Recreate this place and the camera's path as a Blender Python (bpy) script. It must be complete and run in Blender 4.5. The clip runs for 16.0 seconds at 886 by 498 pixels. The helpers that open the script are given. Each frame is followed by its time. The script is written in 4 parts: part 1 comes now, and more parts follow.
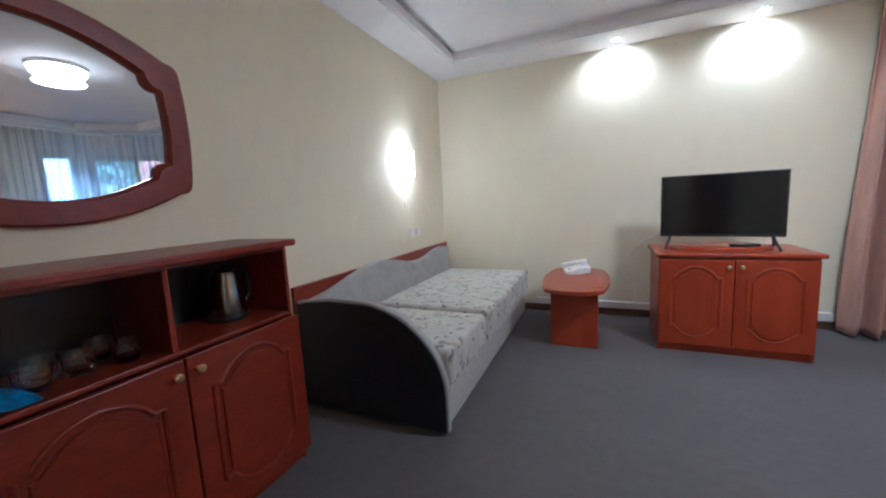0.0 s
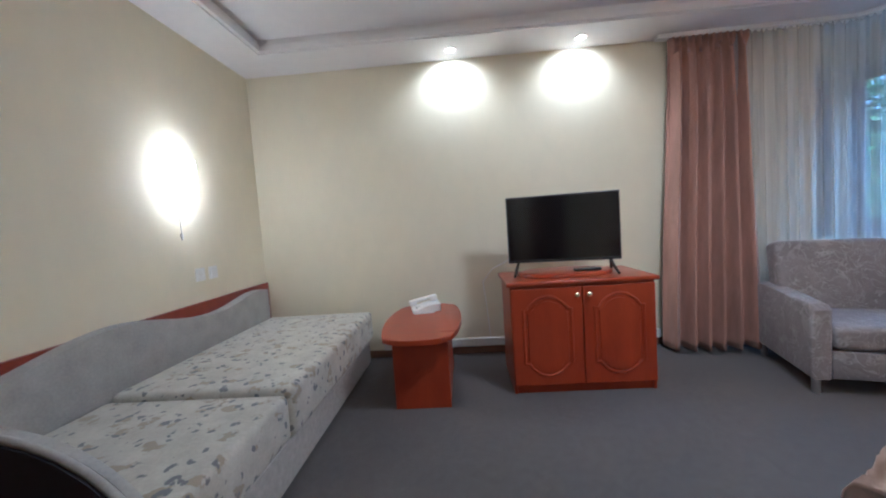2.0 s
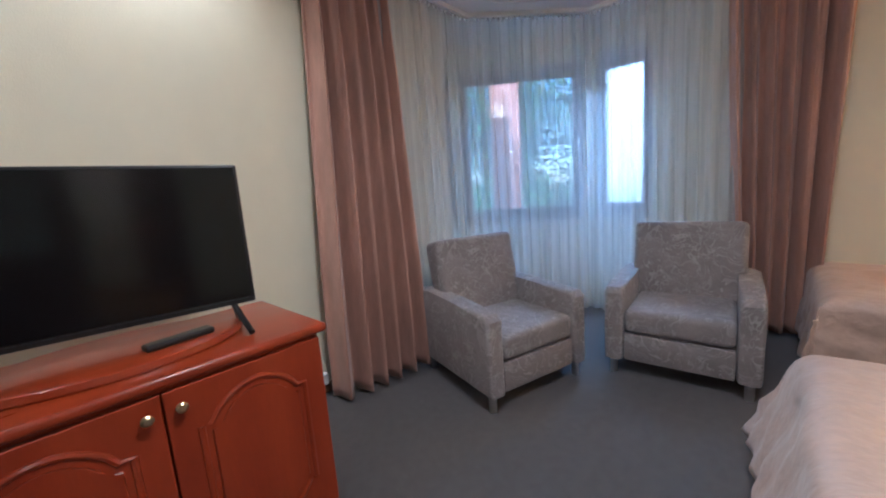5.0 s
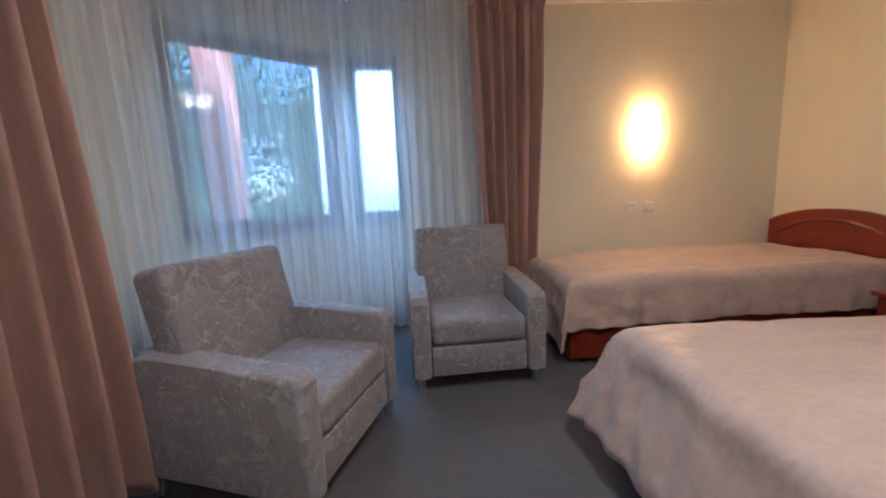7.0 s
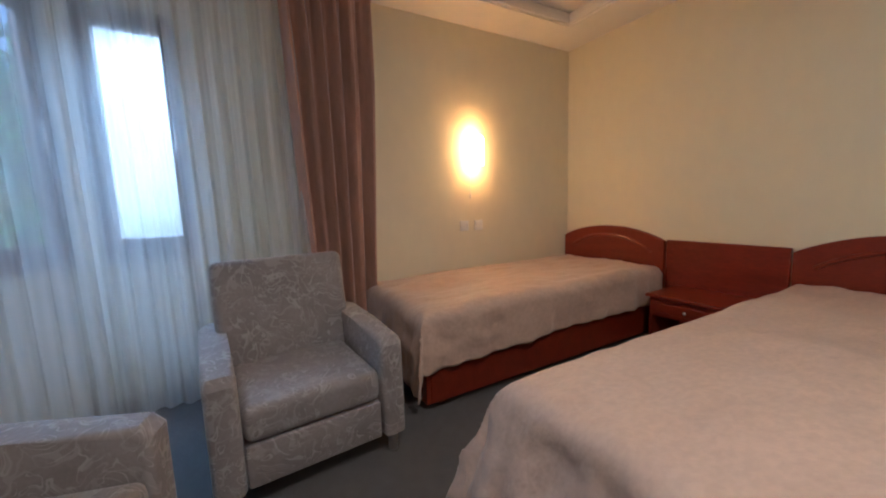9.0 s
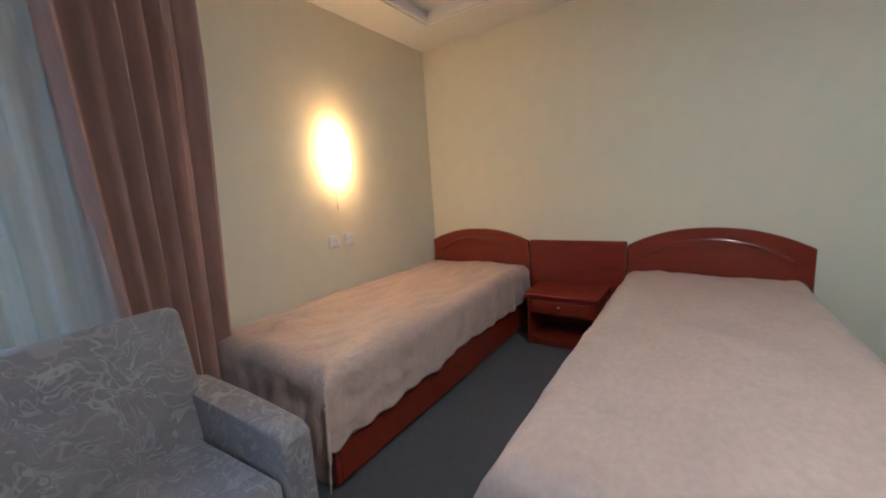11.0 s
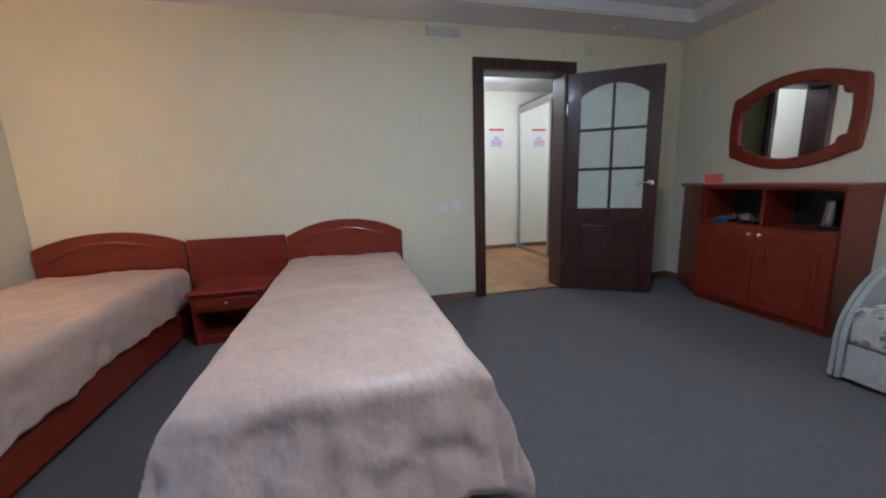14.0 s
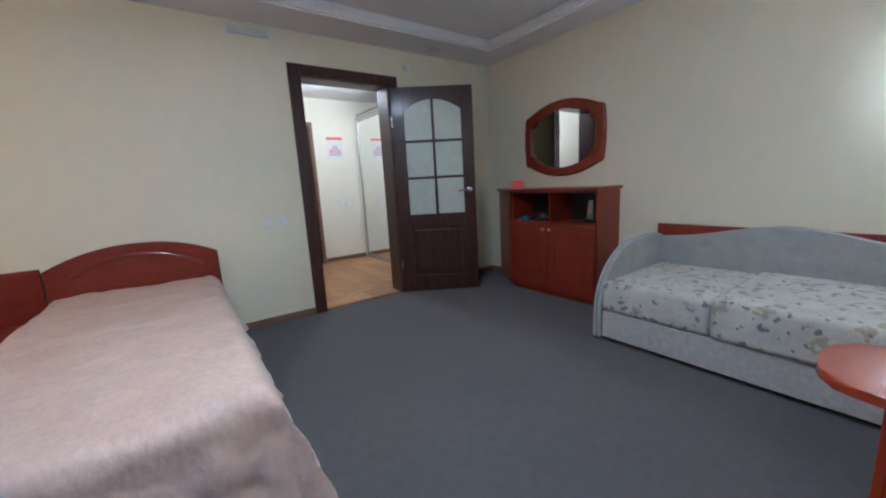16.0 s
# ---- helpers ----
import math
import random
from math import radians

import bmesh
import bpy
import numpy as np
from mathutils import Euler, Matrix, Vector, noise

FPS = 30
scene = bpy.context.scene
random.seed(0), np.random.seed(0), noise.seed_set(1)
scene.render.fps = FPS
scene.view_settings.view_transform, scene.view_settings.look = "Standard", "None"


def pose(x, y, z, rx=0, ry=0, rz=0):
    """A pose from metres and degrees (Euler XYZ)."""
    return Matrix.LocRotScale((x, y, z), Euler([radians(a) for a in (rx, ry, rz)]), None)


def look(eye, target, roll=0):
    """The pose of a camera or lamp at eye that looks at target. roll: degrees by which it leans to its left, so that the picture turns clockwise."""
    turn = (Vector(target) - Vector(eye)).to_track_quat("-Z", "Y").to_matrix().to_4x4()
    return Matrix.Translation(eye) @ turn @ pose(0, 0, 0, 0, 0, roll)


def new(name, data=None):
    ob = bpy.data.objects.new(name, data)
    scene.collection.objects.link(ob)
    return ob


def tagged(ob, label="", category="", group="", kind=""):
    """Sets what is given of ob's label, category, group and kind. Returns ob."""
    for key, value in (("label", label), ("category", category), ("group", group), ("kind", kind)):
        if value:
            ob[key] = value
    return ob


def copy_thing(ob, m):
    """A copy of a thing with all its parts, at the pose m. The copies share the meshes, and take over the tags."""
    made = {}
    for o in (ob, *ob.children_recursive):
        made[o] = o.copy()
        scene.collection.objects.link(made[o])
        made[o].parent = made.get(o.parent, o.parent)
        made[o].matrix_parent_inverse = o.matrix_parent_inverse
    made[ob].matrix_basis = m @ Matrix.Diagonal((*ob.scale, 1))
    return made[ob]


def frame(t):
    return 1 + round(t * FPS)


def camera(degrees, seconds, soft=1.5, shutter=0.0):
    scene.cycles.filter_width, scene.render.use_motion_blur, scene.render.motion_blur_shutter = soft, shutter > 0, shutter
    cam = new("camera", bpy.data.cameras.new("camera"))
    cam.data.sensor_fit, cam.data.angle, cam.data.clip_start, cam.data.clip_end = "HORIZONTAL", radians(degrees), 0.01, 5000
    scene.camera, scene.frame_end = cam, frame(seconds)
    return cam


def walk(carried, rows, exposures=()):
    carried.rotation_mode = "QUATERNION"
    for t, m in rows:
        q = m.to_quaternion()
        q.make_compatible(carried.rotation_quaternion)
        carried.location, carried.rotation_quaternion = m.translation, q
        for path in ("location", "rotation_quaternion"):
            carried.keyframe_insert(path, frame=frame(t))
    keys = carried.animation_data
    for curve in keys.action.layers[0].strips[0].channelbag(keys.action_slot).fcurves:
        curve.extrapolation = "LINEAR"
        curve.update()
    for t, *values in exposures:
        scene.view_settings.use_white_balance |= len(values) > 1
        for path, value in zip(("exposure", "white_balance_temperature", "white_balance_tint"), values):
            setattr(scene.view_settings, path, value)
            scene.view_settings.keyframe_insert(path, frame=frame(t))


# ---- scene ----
cam = camera(101, 16.0, soft=2.1)
PATH = [
    (0, (1.574, 0.450, 1.121), (0.779, 2.268, 0.867), -2.9),
    (0.5, (1.560, 0.568, 1.091), (0.923, 2.455, 0.911), -4.7),
    (1, (1.571, 0.761, 1.079), (1.085, 2.693, 0.901), -4.1),
    (1.5, (1.634, 0.946, 1.073), (1.309, 2.914, 0.938), -3.7),
    (2, (1.684, 1.137, 1.076), (1.571, 3.129, 0.944), -3.9),
    (2.5, (1.750, 1.326, 1.100), (2.065, 3.295, 0.945), -4.9),
    (3, (1.792, 1.543, 1.123), (2.561, 3.378, 0.914), -5.1),
    (3.5, (1.920, 1.754, 1.133), (2.945, 3.456, 0.901), -5.0),
    (4, (2.019, 1.911, 1.123), (3.173, 3.526, 0.876), -4.5),
    (4.2, (2.066, 1.963, 1.122), (3.256, 3.550, 0.862), -4.9),
    (6.5, (2.495, 2.753, 1.005), (4.448, 3.077, 0.723), -1.1),
    (7, (2.574, 2.809, 1.001), (4.553, 2.749, 0.715), -2.5),
    (7.5, (2.668, 2.840, 0.996), (4.600, 2.401, 0.718), -2.6),
    (8, (2.795, 2.815, 1.002), (4.651, 2.114, 0.745), -3.4),
    (8.5, (2.886, 2.799, 1.029), (4.657, 1.910, 0.758), -3.0),
    (8.7, (2.929, 2.797, 1.029), (4.688, 1.882, 0.773), -2.4),
    (10.8, (3.427, 2.784, 1.142), (4.609, 1.203, 0.820), -4.0),
    (11, (3.438, 2.810, 1.135), (4.569, 1.190, 0.828), -3.9),
    (11.5, (3.498, 2.895, 1.126), (4.376, 1.124, 0.823), -3.1),
    (12, (3.536, 2.941, 1.110), (4.119, 1.054, 0.794), -4.3),
    (12.5, (3.532, 2.993, 1.096), (3.831, 1.045, 0.758), -3.8),
    (13, (3.465, 3.067, 1.097), (3.493, 1.099, 0.742), -3.5),
    (13.5, (3.387, 3.121, 1.074), (3.128, 1.169, 0.724), -2.2),
    (14, (3.299, 3.168, 1.090), (2.821, 1.260, 0.727), -1.8),
    (14.5, (3.221, 3.226, 1.096), (2.589, 1.361, 0.743), -2.3),
    (15, (3.158, 3.257, 1.106), (2.369, 1.453, 0.754), -2.6),
    (15.5, (3.100, 3.253, 1.094), (2.122, 1.542, 0.755), -2.8),
    (16, (3.067, 3.269, 1.095), (1.930, 1.662, 0.742), -3.2),
]
walk(cam, [(t, look(e, g, r)) for t, e, g, r in PATH],
     exposures=[(0, 1.5, 4000, 5), (1.5, 1.38, 4050, 5), (3.0, 1.25, 4150, 7), (4.2, 1.25, 4250, 7), (7.0, 1.2, 4400, 6),
                (8.7, 0.92, 4750, 7), (11.0, 1.12, 3980, -2), (12.5, 0.96, 3850, 0), (14.0, 1.26, 3830, 1), (16, 1.4, 3820, 2)])

# ---- plan, in metres: south-west corner of the room at the origin ----
W, D, H = 5.48, 4.12, 2.37
BAY = [(4.40, D), (4.88, 4.42), (5.58, 3.46), (5.60, 2.60)]
HALL_Y, HALL_X0, HALL_X1 = -2.26, 0.69, 2.30

# ---- world and sun ----
world = bpy.data.worlds.new("world")
scene.world = world
world.use_nodes = True
wn = world.node_tree
sky = wn.nodes.new("ShaderNodeTexSky")
sky.sky_type, sky.sun_disc = 'NISHITA', False
sky.sun_elevation, sky.sun_rotation = radians(58), radians(229)
wn.links.new(sky.outputs[0], wn.nodes["Background"].inputs[0])
wn.nodes["Background"].inputs[1].default_value = 0.15
sun = new("sun", bpy.data.lights.new("sun", 'SUN'))
sun.data.energy, sun.data.angle, sun.data.color = 4.5, radians(8), (1.0, 0.95, 0.88)
sun.matrix_world = look((0, 0, 0), (0.40, 0.35, -0.85))


def lamp(name, kind, at, to, watts, colour, size=0.1, spread=None):
    data = bpy.data.lights.new(name, kind)
    data.energy, data.color = watts, colour
    if kind == 'AREA':
        data.shape, data.size = 'DISK', size
    else:
        data.shadow_soft_size = size
    if spread:
        data.spot_size, data.spot_blend = radians(spread), 0.7
    ob = new(name, data)
    ob.matrix_world = look(at, to)
    return ob


LAMP_AT = (2.82, 2.24)
COOL = (1.0, 0.77, 0.545)
lamp("ceiling_light", 'AREA', (LAMP_AT[0], LAMP_AT[1], 2.33), (LAMP_AT[0], LAMP_AT[1], 0), 11, COOL, 0.34)
for sx in (1.68, 2.63):
    lamp("downlight_light", 'SPOT', (sx, 3.96, 2.345), (sx, 4.12, 2.10), 8.5, COOL, 0.03, 140)
# unseen area lamps added outside the bay, filling in sky light on the voile
for wx, wy, tx, ty in ((6.02, 4.48, 5.05, 3.85), (6.45, 3.27, 5.3, 3.2)):
    lamp("window_sky_fill", 'AREA', (wx, wy, 2.80), (tx, ty, 1.5), 52, (0.60, 0.80, 1.0), 0.9)
lamp("hall_light", 'POINT', (1.45, -1.15, 2.22), (1.45, -1.15, 0), 15, (1.0, 0.71, 0.45), 0.12)



# ---- materials ----
def material(name, base, rough=0.5, metal=0.0, vary=0.08, scale=6.0, stretch=(1, 1, 1), bump=0.0, bump_scale=60.0,
             coat=0.0, sheen=0.0, fine=0.05, second=None, depth=0.004):
    """Two scales of noise in colour, a fine relief, at real size in object space."""
    m = bpy.data.materials.new(name)
    m.use_nodes = True
    n, l = m.node_tree.nodes, m.node_tree.links
    p = n["Principled BSDF"]
    p.inputs["Metallic"].default_value = metal
    p.inputs["Coat Weight"].default_value = coat
    p.inputs["Coat Roughness"].default_value = 0.12
    p.inputs["Sheen Weight"].default_value = sheen
    co = n.new("ShaderNodeTexCoord")
    mp = n.new("ShaderNodeMapping")
    mp.inputs["Scale"].default_value = stretch
    l.new(co.outputs["Object"], mp.inputs[0])
    big, small = n.new("ShaderNodeTexNoise"), n.new("ShaderNodeTexNoise")
    big.inputs["Scale"].default_value, small.inputs["Scale"].default_value = scale, scale * 9
    big.inputs["Detail"].default_value = 4
    for t in (big, small):
        l.new(mp.outputs[0], t.inputs["Vector"])
    ramp = n.new("ShaderNodeValToRGB")
    a = [max(0, c * (1 - 2.2 * vary)) for c in base]
    b = [min(1, c * (1 + 2.2 * vary)) for c in (second or base)]
    ramp.color_ramp.elements[0].position, ramp.color_ramp.elements[1].position = 0.3, 0.7
    ramp.color_ramp.elements[0].color, ramp.color_ramp.elements[1].color = (*a, 1), (*b, 1)
    l.new(big.outputs[0], ramp.inputs[0])
    mix = n.new("ShaderNodeMixRGB")
    mix.blend_type = 'MULTIPLY'
    mix.inputs[0].default_value = 1
    r2 = n.new("ShaderNodeValToRGB")
    lo, hi = 1 - fine * 2, 1.0
    r2.color_ramp.elements[0].position, r2.color_ramp.elements[1].position = 0.35, 0.65
    r2.color_ramp.elements[0].color, r2.color_ramp.elements[1].color = (lo, lo, lo, 1), (hi, hi, hi, 1)
    l.new(small.outputs[0], r2.inputs[0])
    l.new(ramp.outputs[0], mix.inputs[1])
    l.new(r2.outputs[0], mix.inputs[2])
    l.new(mix.outputs[0], p.inputs["Base Color"])
    rr = n.new("ShaderNodeMapRange")
    rr.inputs["To Min"].default_value, rr.inputs["To Max"].default_value = max(0.02, rough - 0.07), min(1, rough + 0.07)
    l.new(big.outputs[0], rr.inputs[0])
    l.new(rr.outputs[0], p.inputs["Roughness"])
    if bump:
        bt, bp = n.new("ShaderNodeTexNoise"), n.new("ShaderNodeBump")
        bt.inputs["Scale"].default_value = bump_scale
        bt.inputs["Detail"].default_value = 3
        bp.inputs["Strength"].default_value, bp.inputs["Distance"].default_value = bump, depth
        l.new(mp.outputs[0], bt.inputs["Vector"])
        l.new(bt.outputs[0], bp.inputs["Height"])
        l.new(bp.outputs[0], p.inputs["Normal"])
    return m


def glow(name, colour, strength):
    m = bpy.data.materials.new(name)
    m.use_nodes = True
    p = m.node_tree.nodes["Principled BSDF"]
    p.inputs["Base Color"].default_value = (0.9, 0.9, 0.9, 1)
    p.inputs["Emission Color"].default_value = (*colour, 1)
    p.inputs["Emission Strength"].default_value = strength
    return m


def plain(name, base, rough=0.4, metal=0.0, transmission=0.0, alpha=1.0):
    m = bpy.data.materials.new(name)
    m.use_nodes = True
    p = m.node_tree.nodes["Principled BSDF"]
    p.inputs["Base Color"].default_value = (*base, 1)
    p.inputs["Roughness"].default_value = rough
    p.inputs["Metallic"].default_value = metal
    p.inputs["Transmission Weight"].default_value = transmission
    p.inputs["Alpha"].default_value = alpha
    return m


def blotched(name, ground, mark, thread, scale, cover, rough=0.85, relief=0.3, curl=False):
    """Woven cloth with scattered flower shapes (voronoi petals broken by noise) or curling tendrils."""
    m = material(name, ground, rough, vary=0.06, scale=9, bump=relief, bump_scale=260, sheen=0.2)
    n, l = m.node_tree.nodes, m.node_tree.links
    p = n["Principled BSDF"]
    src = p.inputs["Base Color"].links[0].from_socket
    co = [x for x in n if x.bl_idname == "ShaderNodeMapping"][0]
    warp = n.new("ShaderNodeTexNoise")
    warp.inputs["Scale"].default_value = scale * 0.9
    add = n.new("ShaderNodeMixRGB")
    add.blend_type, add.inputs[0].default_value = 'ADD', 0.35 if curl else 0.10
    l.new(co.outputs[0], add.inputs[1])
    l.new(co.outputs[0], warp.inputs["Vector"])
    l.new(warp.outputs[1], add.inputs[2])
    for k, (colour, sc, lim) in enumerate(((mark, scale, cover), (thread, scale * 1.7, cover * 0.8))):
        if curl:
            v = n.new("ShaderNodeTexNoise")
            v.inputs["Scale"].default_value, v.inputs["Distortion"].default_value, v.inputs["Detail"].default_value = sc, 2.2, 0.5
            off, ab = n.new("ShaderNodeMath"), n.new("ShaderNodeMath")
            off.operation, off.inputs[1].default_value, ab.operation = 'SUBTRACT', 0.5 + 0.06 * k, 'ABSOLUTE'
            l.new(v.outputs[0], off.inputs[0])
            l.new(off.outputs[0], ab.inputs[0])
            dist = ab.outputs[0]
        else:
            v = n.new("ShaderNodeTexVoronoi")
            v.inputs["Scale"].default_value = sc
            dist = v.outputs["Distance"]
        l.new(add.outputs[0], v.inputs["Vector"])
        br = n.new("ShaderNodeTexNoise")
        br.inputs["Scale"].default_value = scale * (3.2 if curl else 3.5)
        l.new(co.outputs[0], br.inputs["Vector"])
        mth = n.new("ShaderNodeMath")
        mth.operation = 'MULTIPLY_ADD'
        mth.inputs[1].default_value, mth.inputs[2].default_value = (0.12, -0.05) if curl else (0.9, -0.45)
        l.new(br.outputs[0], mth.inputs[0])
        sm = n.new("ShaderNodeMath")
        sm.operation = 'ADD'
        l.new(dist, sm.inputs[0])
        l.new(mth.outputs[0], sm.inputs[1])
        mr = n.new("ShaderNodeMapRange")
        mr.inputs["From Min"].default_value, mr.inputs["From Max"].default_value = lim, lim * 0.7
        l.new(sm.outputs[0], mr.inputs[0])
        mx = n.new("ShaderNodeMixRGB")
        mx.inputs[2].default_value = (*colour, 1)
        l.new(mr.outputs[0], mx.inputs[0])
        l.new(src, mx.inputs[1])
        src = mx.outputs[0]
    l.new(src, p.inputs["Base Color"])
    return m


WALLPAPER = material("wallpaper", (0.77, 0.72, 0.545), 0.72, vary=0.008, scale=1.2, bump=0.16, bump_scale=210, stretch=(1, 1, 0.6), fine=0.012)
HALL_PAINT = material("hall_paint", (0.80, 0.765, 0.65), 0.7, vary=0.01, scale=2, bump=0.03, fine=0.01)
CEIL = material("ceiling_paint", (0.78, 0.77, 0.77), 0.75, vary=0.01, scale=2, bump=0.02, bump_scale=120, fine=0.01)
CARPET = material("carpet", (0.098, 0.089, 0.087), 0.95, vary=0.035, scale=2.5, bump=0.6, bump_scale=520, fine=0.07, sheen=0.15)
CHERRY = material("cherry_veneer", (0.26, 0.030, 0.004), 0.34, vary=0.035, scale=3, stretch=(4, 4, 0.8), coat=0.15, fine=0.03, second=(0.29, 0.039, 0.005))
CHERRY_FLAT = material("cherry_top_veneer", (0.26, 0.032, 0.0045), 0.30, vary=0.04, scale=3, stretch=(0.8, 5, 5), coat=0.2, fine=0.03, second=(0.29, 0.041, 0.006))
MAHOGANY = material("mahogany_veneer", (0.20, 0.022, 0.005), 0.34, vary=0.06, scale=4, stretch=(0.8, 5, 5), coat=0.12, fine=0.12)
DARKWOOD = material("dark_door_wood", (0.050, 0.017, 0.013), 0.38, vary=0.2, scale=5, stretch=(6, 6, 0.6), coat=0.2, fine=0.18)
SKIRT = material("skirting_wood", (0.20, 0.115, 0.07), 0.5, vary=0.12, scale=6, stretch=(0.6, 0.6, 4))
WHITE = material("white_plastic", (0.80, 0.80, 0.78), 0.35, vary=0.02, scale=8, fine=0.02)
OFFWHITE = material("white_metal_duct", (0.74, 0.73, 0.70), 0.45, vary=0.03, scale=8)
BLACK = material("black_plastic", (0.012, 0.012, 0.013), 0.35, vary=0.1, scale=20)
SCREEN = plain("tv_screen", (0.006, 0.006, 0.007), 0.12)
CHROME = plain("chrome", (0.75, 0.75, 0.76), 0.16, 1.0)
BRASS = plain("brass_knob", (0.66, 0.52, 0.30), 0.28, 1.0)
ALU = material("aluminium", (0.55, 0.55, 0.55), 0.35, metal=1.0, vary=0.05, scale=20)
COVER = material("satin_bedspread", (0.55, 0.40, 0.315), 0.45, vary=0.03, scale=4, stretch=(1.6, 1.0, 1.2), bump=0.8, bump_scale=9, depth=0.014, fine=0.05, sheen=0.25)
DRAPE = material("rose_curtain_cloth", (0.40, 0.22, 0.16), 0.55, vary=0.06, scale=5, stretch=(2, 2, 0.4), bump=0.2, bump_scale=300, sheen=0.3, second=(0.44, 0.245, 0.18))
UPHOLSTERY = blotched("armchair_brocade", (0.235, 0.205, 0.205), (0.285, 0.255, 0.25), (0.335, 0.31, 0.30), 5.8, 0.042, rough=0.7, curl=True)
TICKING = blotched("mattress_print", (0.50, 0.49, 0.44), (0.33, 0.29, 0.22), (0.16, 0.17, 0.19), 10.5, 0.33)
GREYCLOTH = material("sofa_grey_cloth", (0.40, 0.40, 0.39), 0.85, vary=0.05, scale=10, bump=0.4, bump_scale=350)
LIGHTBOX = material("sofa_light_laminate", (0.44, 0.43, 0.41), 0.6, vary=0.06, scale=9, stretch=(1, 4, 4), fine=0.06)
NAVY = material("sofa_dark_panel", (0.012, 0.015, 0.024), 0.6, vary=0.15, scale=8)
PIPING = material("grey_piping", (0.38, 0.38, 0.37), 0.7, vary=0.05, scale=20)
WINFRAME = material("window_frame_brown", (0.10, 0.075, 0.065), 0.45, vary=0.12, scale=8, stretch=(1, 1, 0.4))
SHELFRED = material("red_shelf_laminate", (0.36, 0.06, 0.03), 0.4, vary=0.1, scale=8, stretch=(1, 4, 4))
STEEL = plain("steel", (0.17, 0.165, 0.16), 0.22, 1.0)
GREEN = material("leaf_green", (0.075, 0.155, 0.07), 0.95, vary=0.35, scale=0.8, fine=0.3, second=(0.10, 0.20, 0.09))
BARK = material("bark", (0.16, 0.10, 0.07), 0.9, vary=0.2, scale=3, stretch=(2, 2, 0.4), bump=0.6, bump_scale=20)
TERRACOTTA = material("terracotta_render", (0.50, 0.22, 0.15), 0.85, vary=0.06, scale=3, bump=0.3)
RENDERWHITE = material("white_render", (0.74, 0.76, 0.76), 0.85, vary=0.04, scale=3, bump=0.3)
GRASS = material("grass", (0.06, 0.10, 0.04), 0.95, vary=0.25, scale=0.6, fine=0.3)
LAMINATE = material("oak_laminate", (0.45, 0.225, 0.062), 0.32, vary=0.14, scale=3, stretch=(1, 7, 1), fine=0.12, second=(0.52, 0.285, 0.09))
def varied_pieces(m, lo, hi):
    """Each object with this material a little lighter or darker."""
    n, l = m.node_tree.nodes, m.node_tree.links
    p = n["Principled BSDF"]
    src = p.inputs["Base Color"].links[0].from_socket
    info, rng, mul = n.new("ShaderNodeObjectInfo"), n.new("ShaderNodeMapRange"), n.new("ShaderNodeMixRGB")
    rng.inputs["To Min"].default_value, rng.inputs["To Max"].default_value = lo, hi
    mul.blend_type, mul.inputs[0].default_value = 'MULTIPLY', 1
    l.new(info.outputs["Random"], rng.inputs[0])
    l.new(src, mul.inputs[1])
    l.new(rng.outputs[0], mul.inputs[2])
    l.new(mul.outputs[0], p.inputs["Base Color"])


varied_pieces(LAMINATE, 0.72, 1.12)
MIRROR = plain("mirror_glass", (0.86, 0.88, 0.88), 0.015, 1.0)
BLUEPACK = material("blue_foil", (0.05, 0.22, 0.50), 0.3, vary=0.3, scale=30)
REDPAPER = material("red_card", (0.70, 0.13, 0.09), 0.6, vary=0.04, scale=20)
PAPER = material("paper", (0.78, 0.76, 0.76), 0.7, vary=0.02, scale=20)
PINK = material("pale_pink_print", (0.62, 0.48, 0.56), 0.7, vary=0.1, scale=40)
GLASS = plain("clear_glass", (1, 1, 1), 0.02, transmission=1.0)
FROST = material("figured_glass", (0.60, 0.65, 0.58), 0.25, vary=0.02, scale=14, bump=0.8, bump_scale=45, fine=0.02)
SHADE_WARM = glow("lit_shade_warm", (1.0, 0.45, 0.12), 19)
BULB_WARM = glow("lit_bulb_warm", (1.0, 0.40, 0.09), 65)
BULB_COOL = glow("lit_bulb_cool", (1.0, 0.74, 0.51), 25)
SHADE_COOL = glow("lit_shade_cool", (1.0, 0.74, 0.51), 14)
CEIL_GLOW = glow("ceiling_lamp_shade_lit", (1.0, 0.75, 0.5), 10)
BULB = glow("lit_disc", (1.0, 0.74, 0.52), 25)
HALL_GLOW = glow("hall_lit_globe", (1.0, 0.68, 0.43), 4)


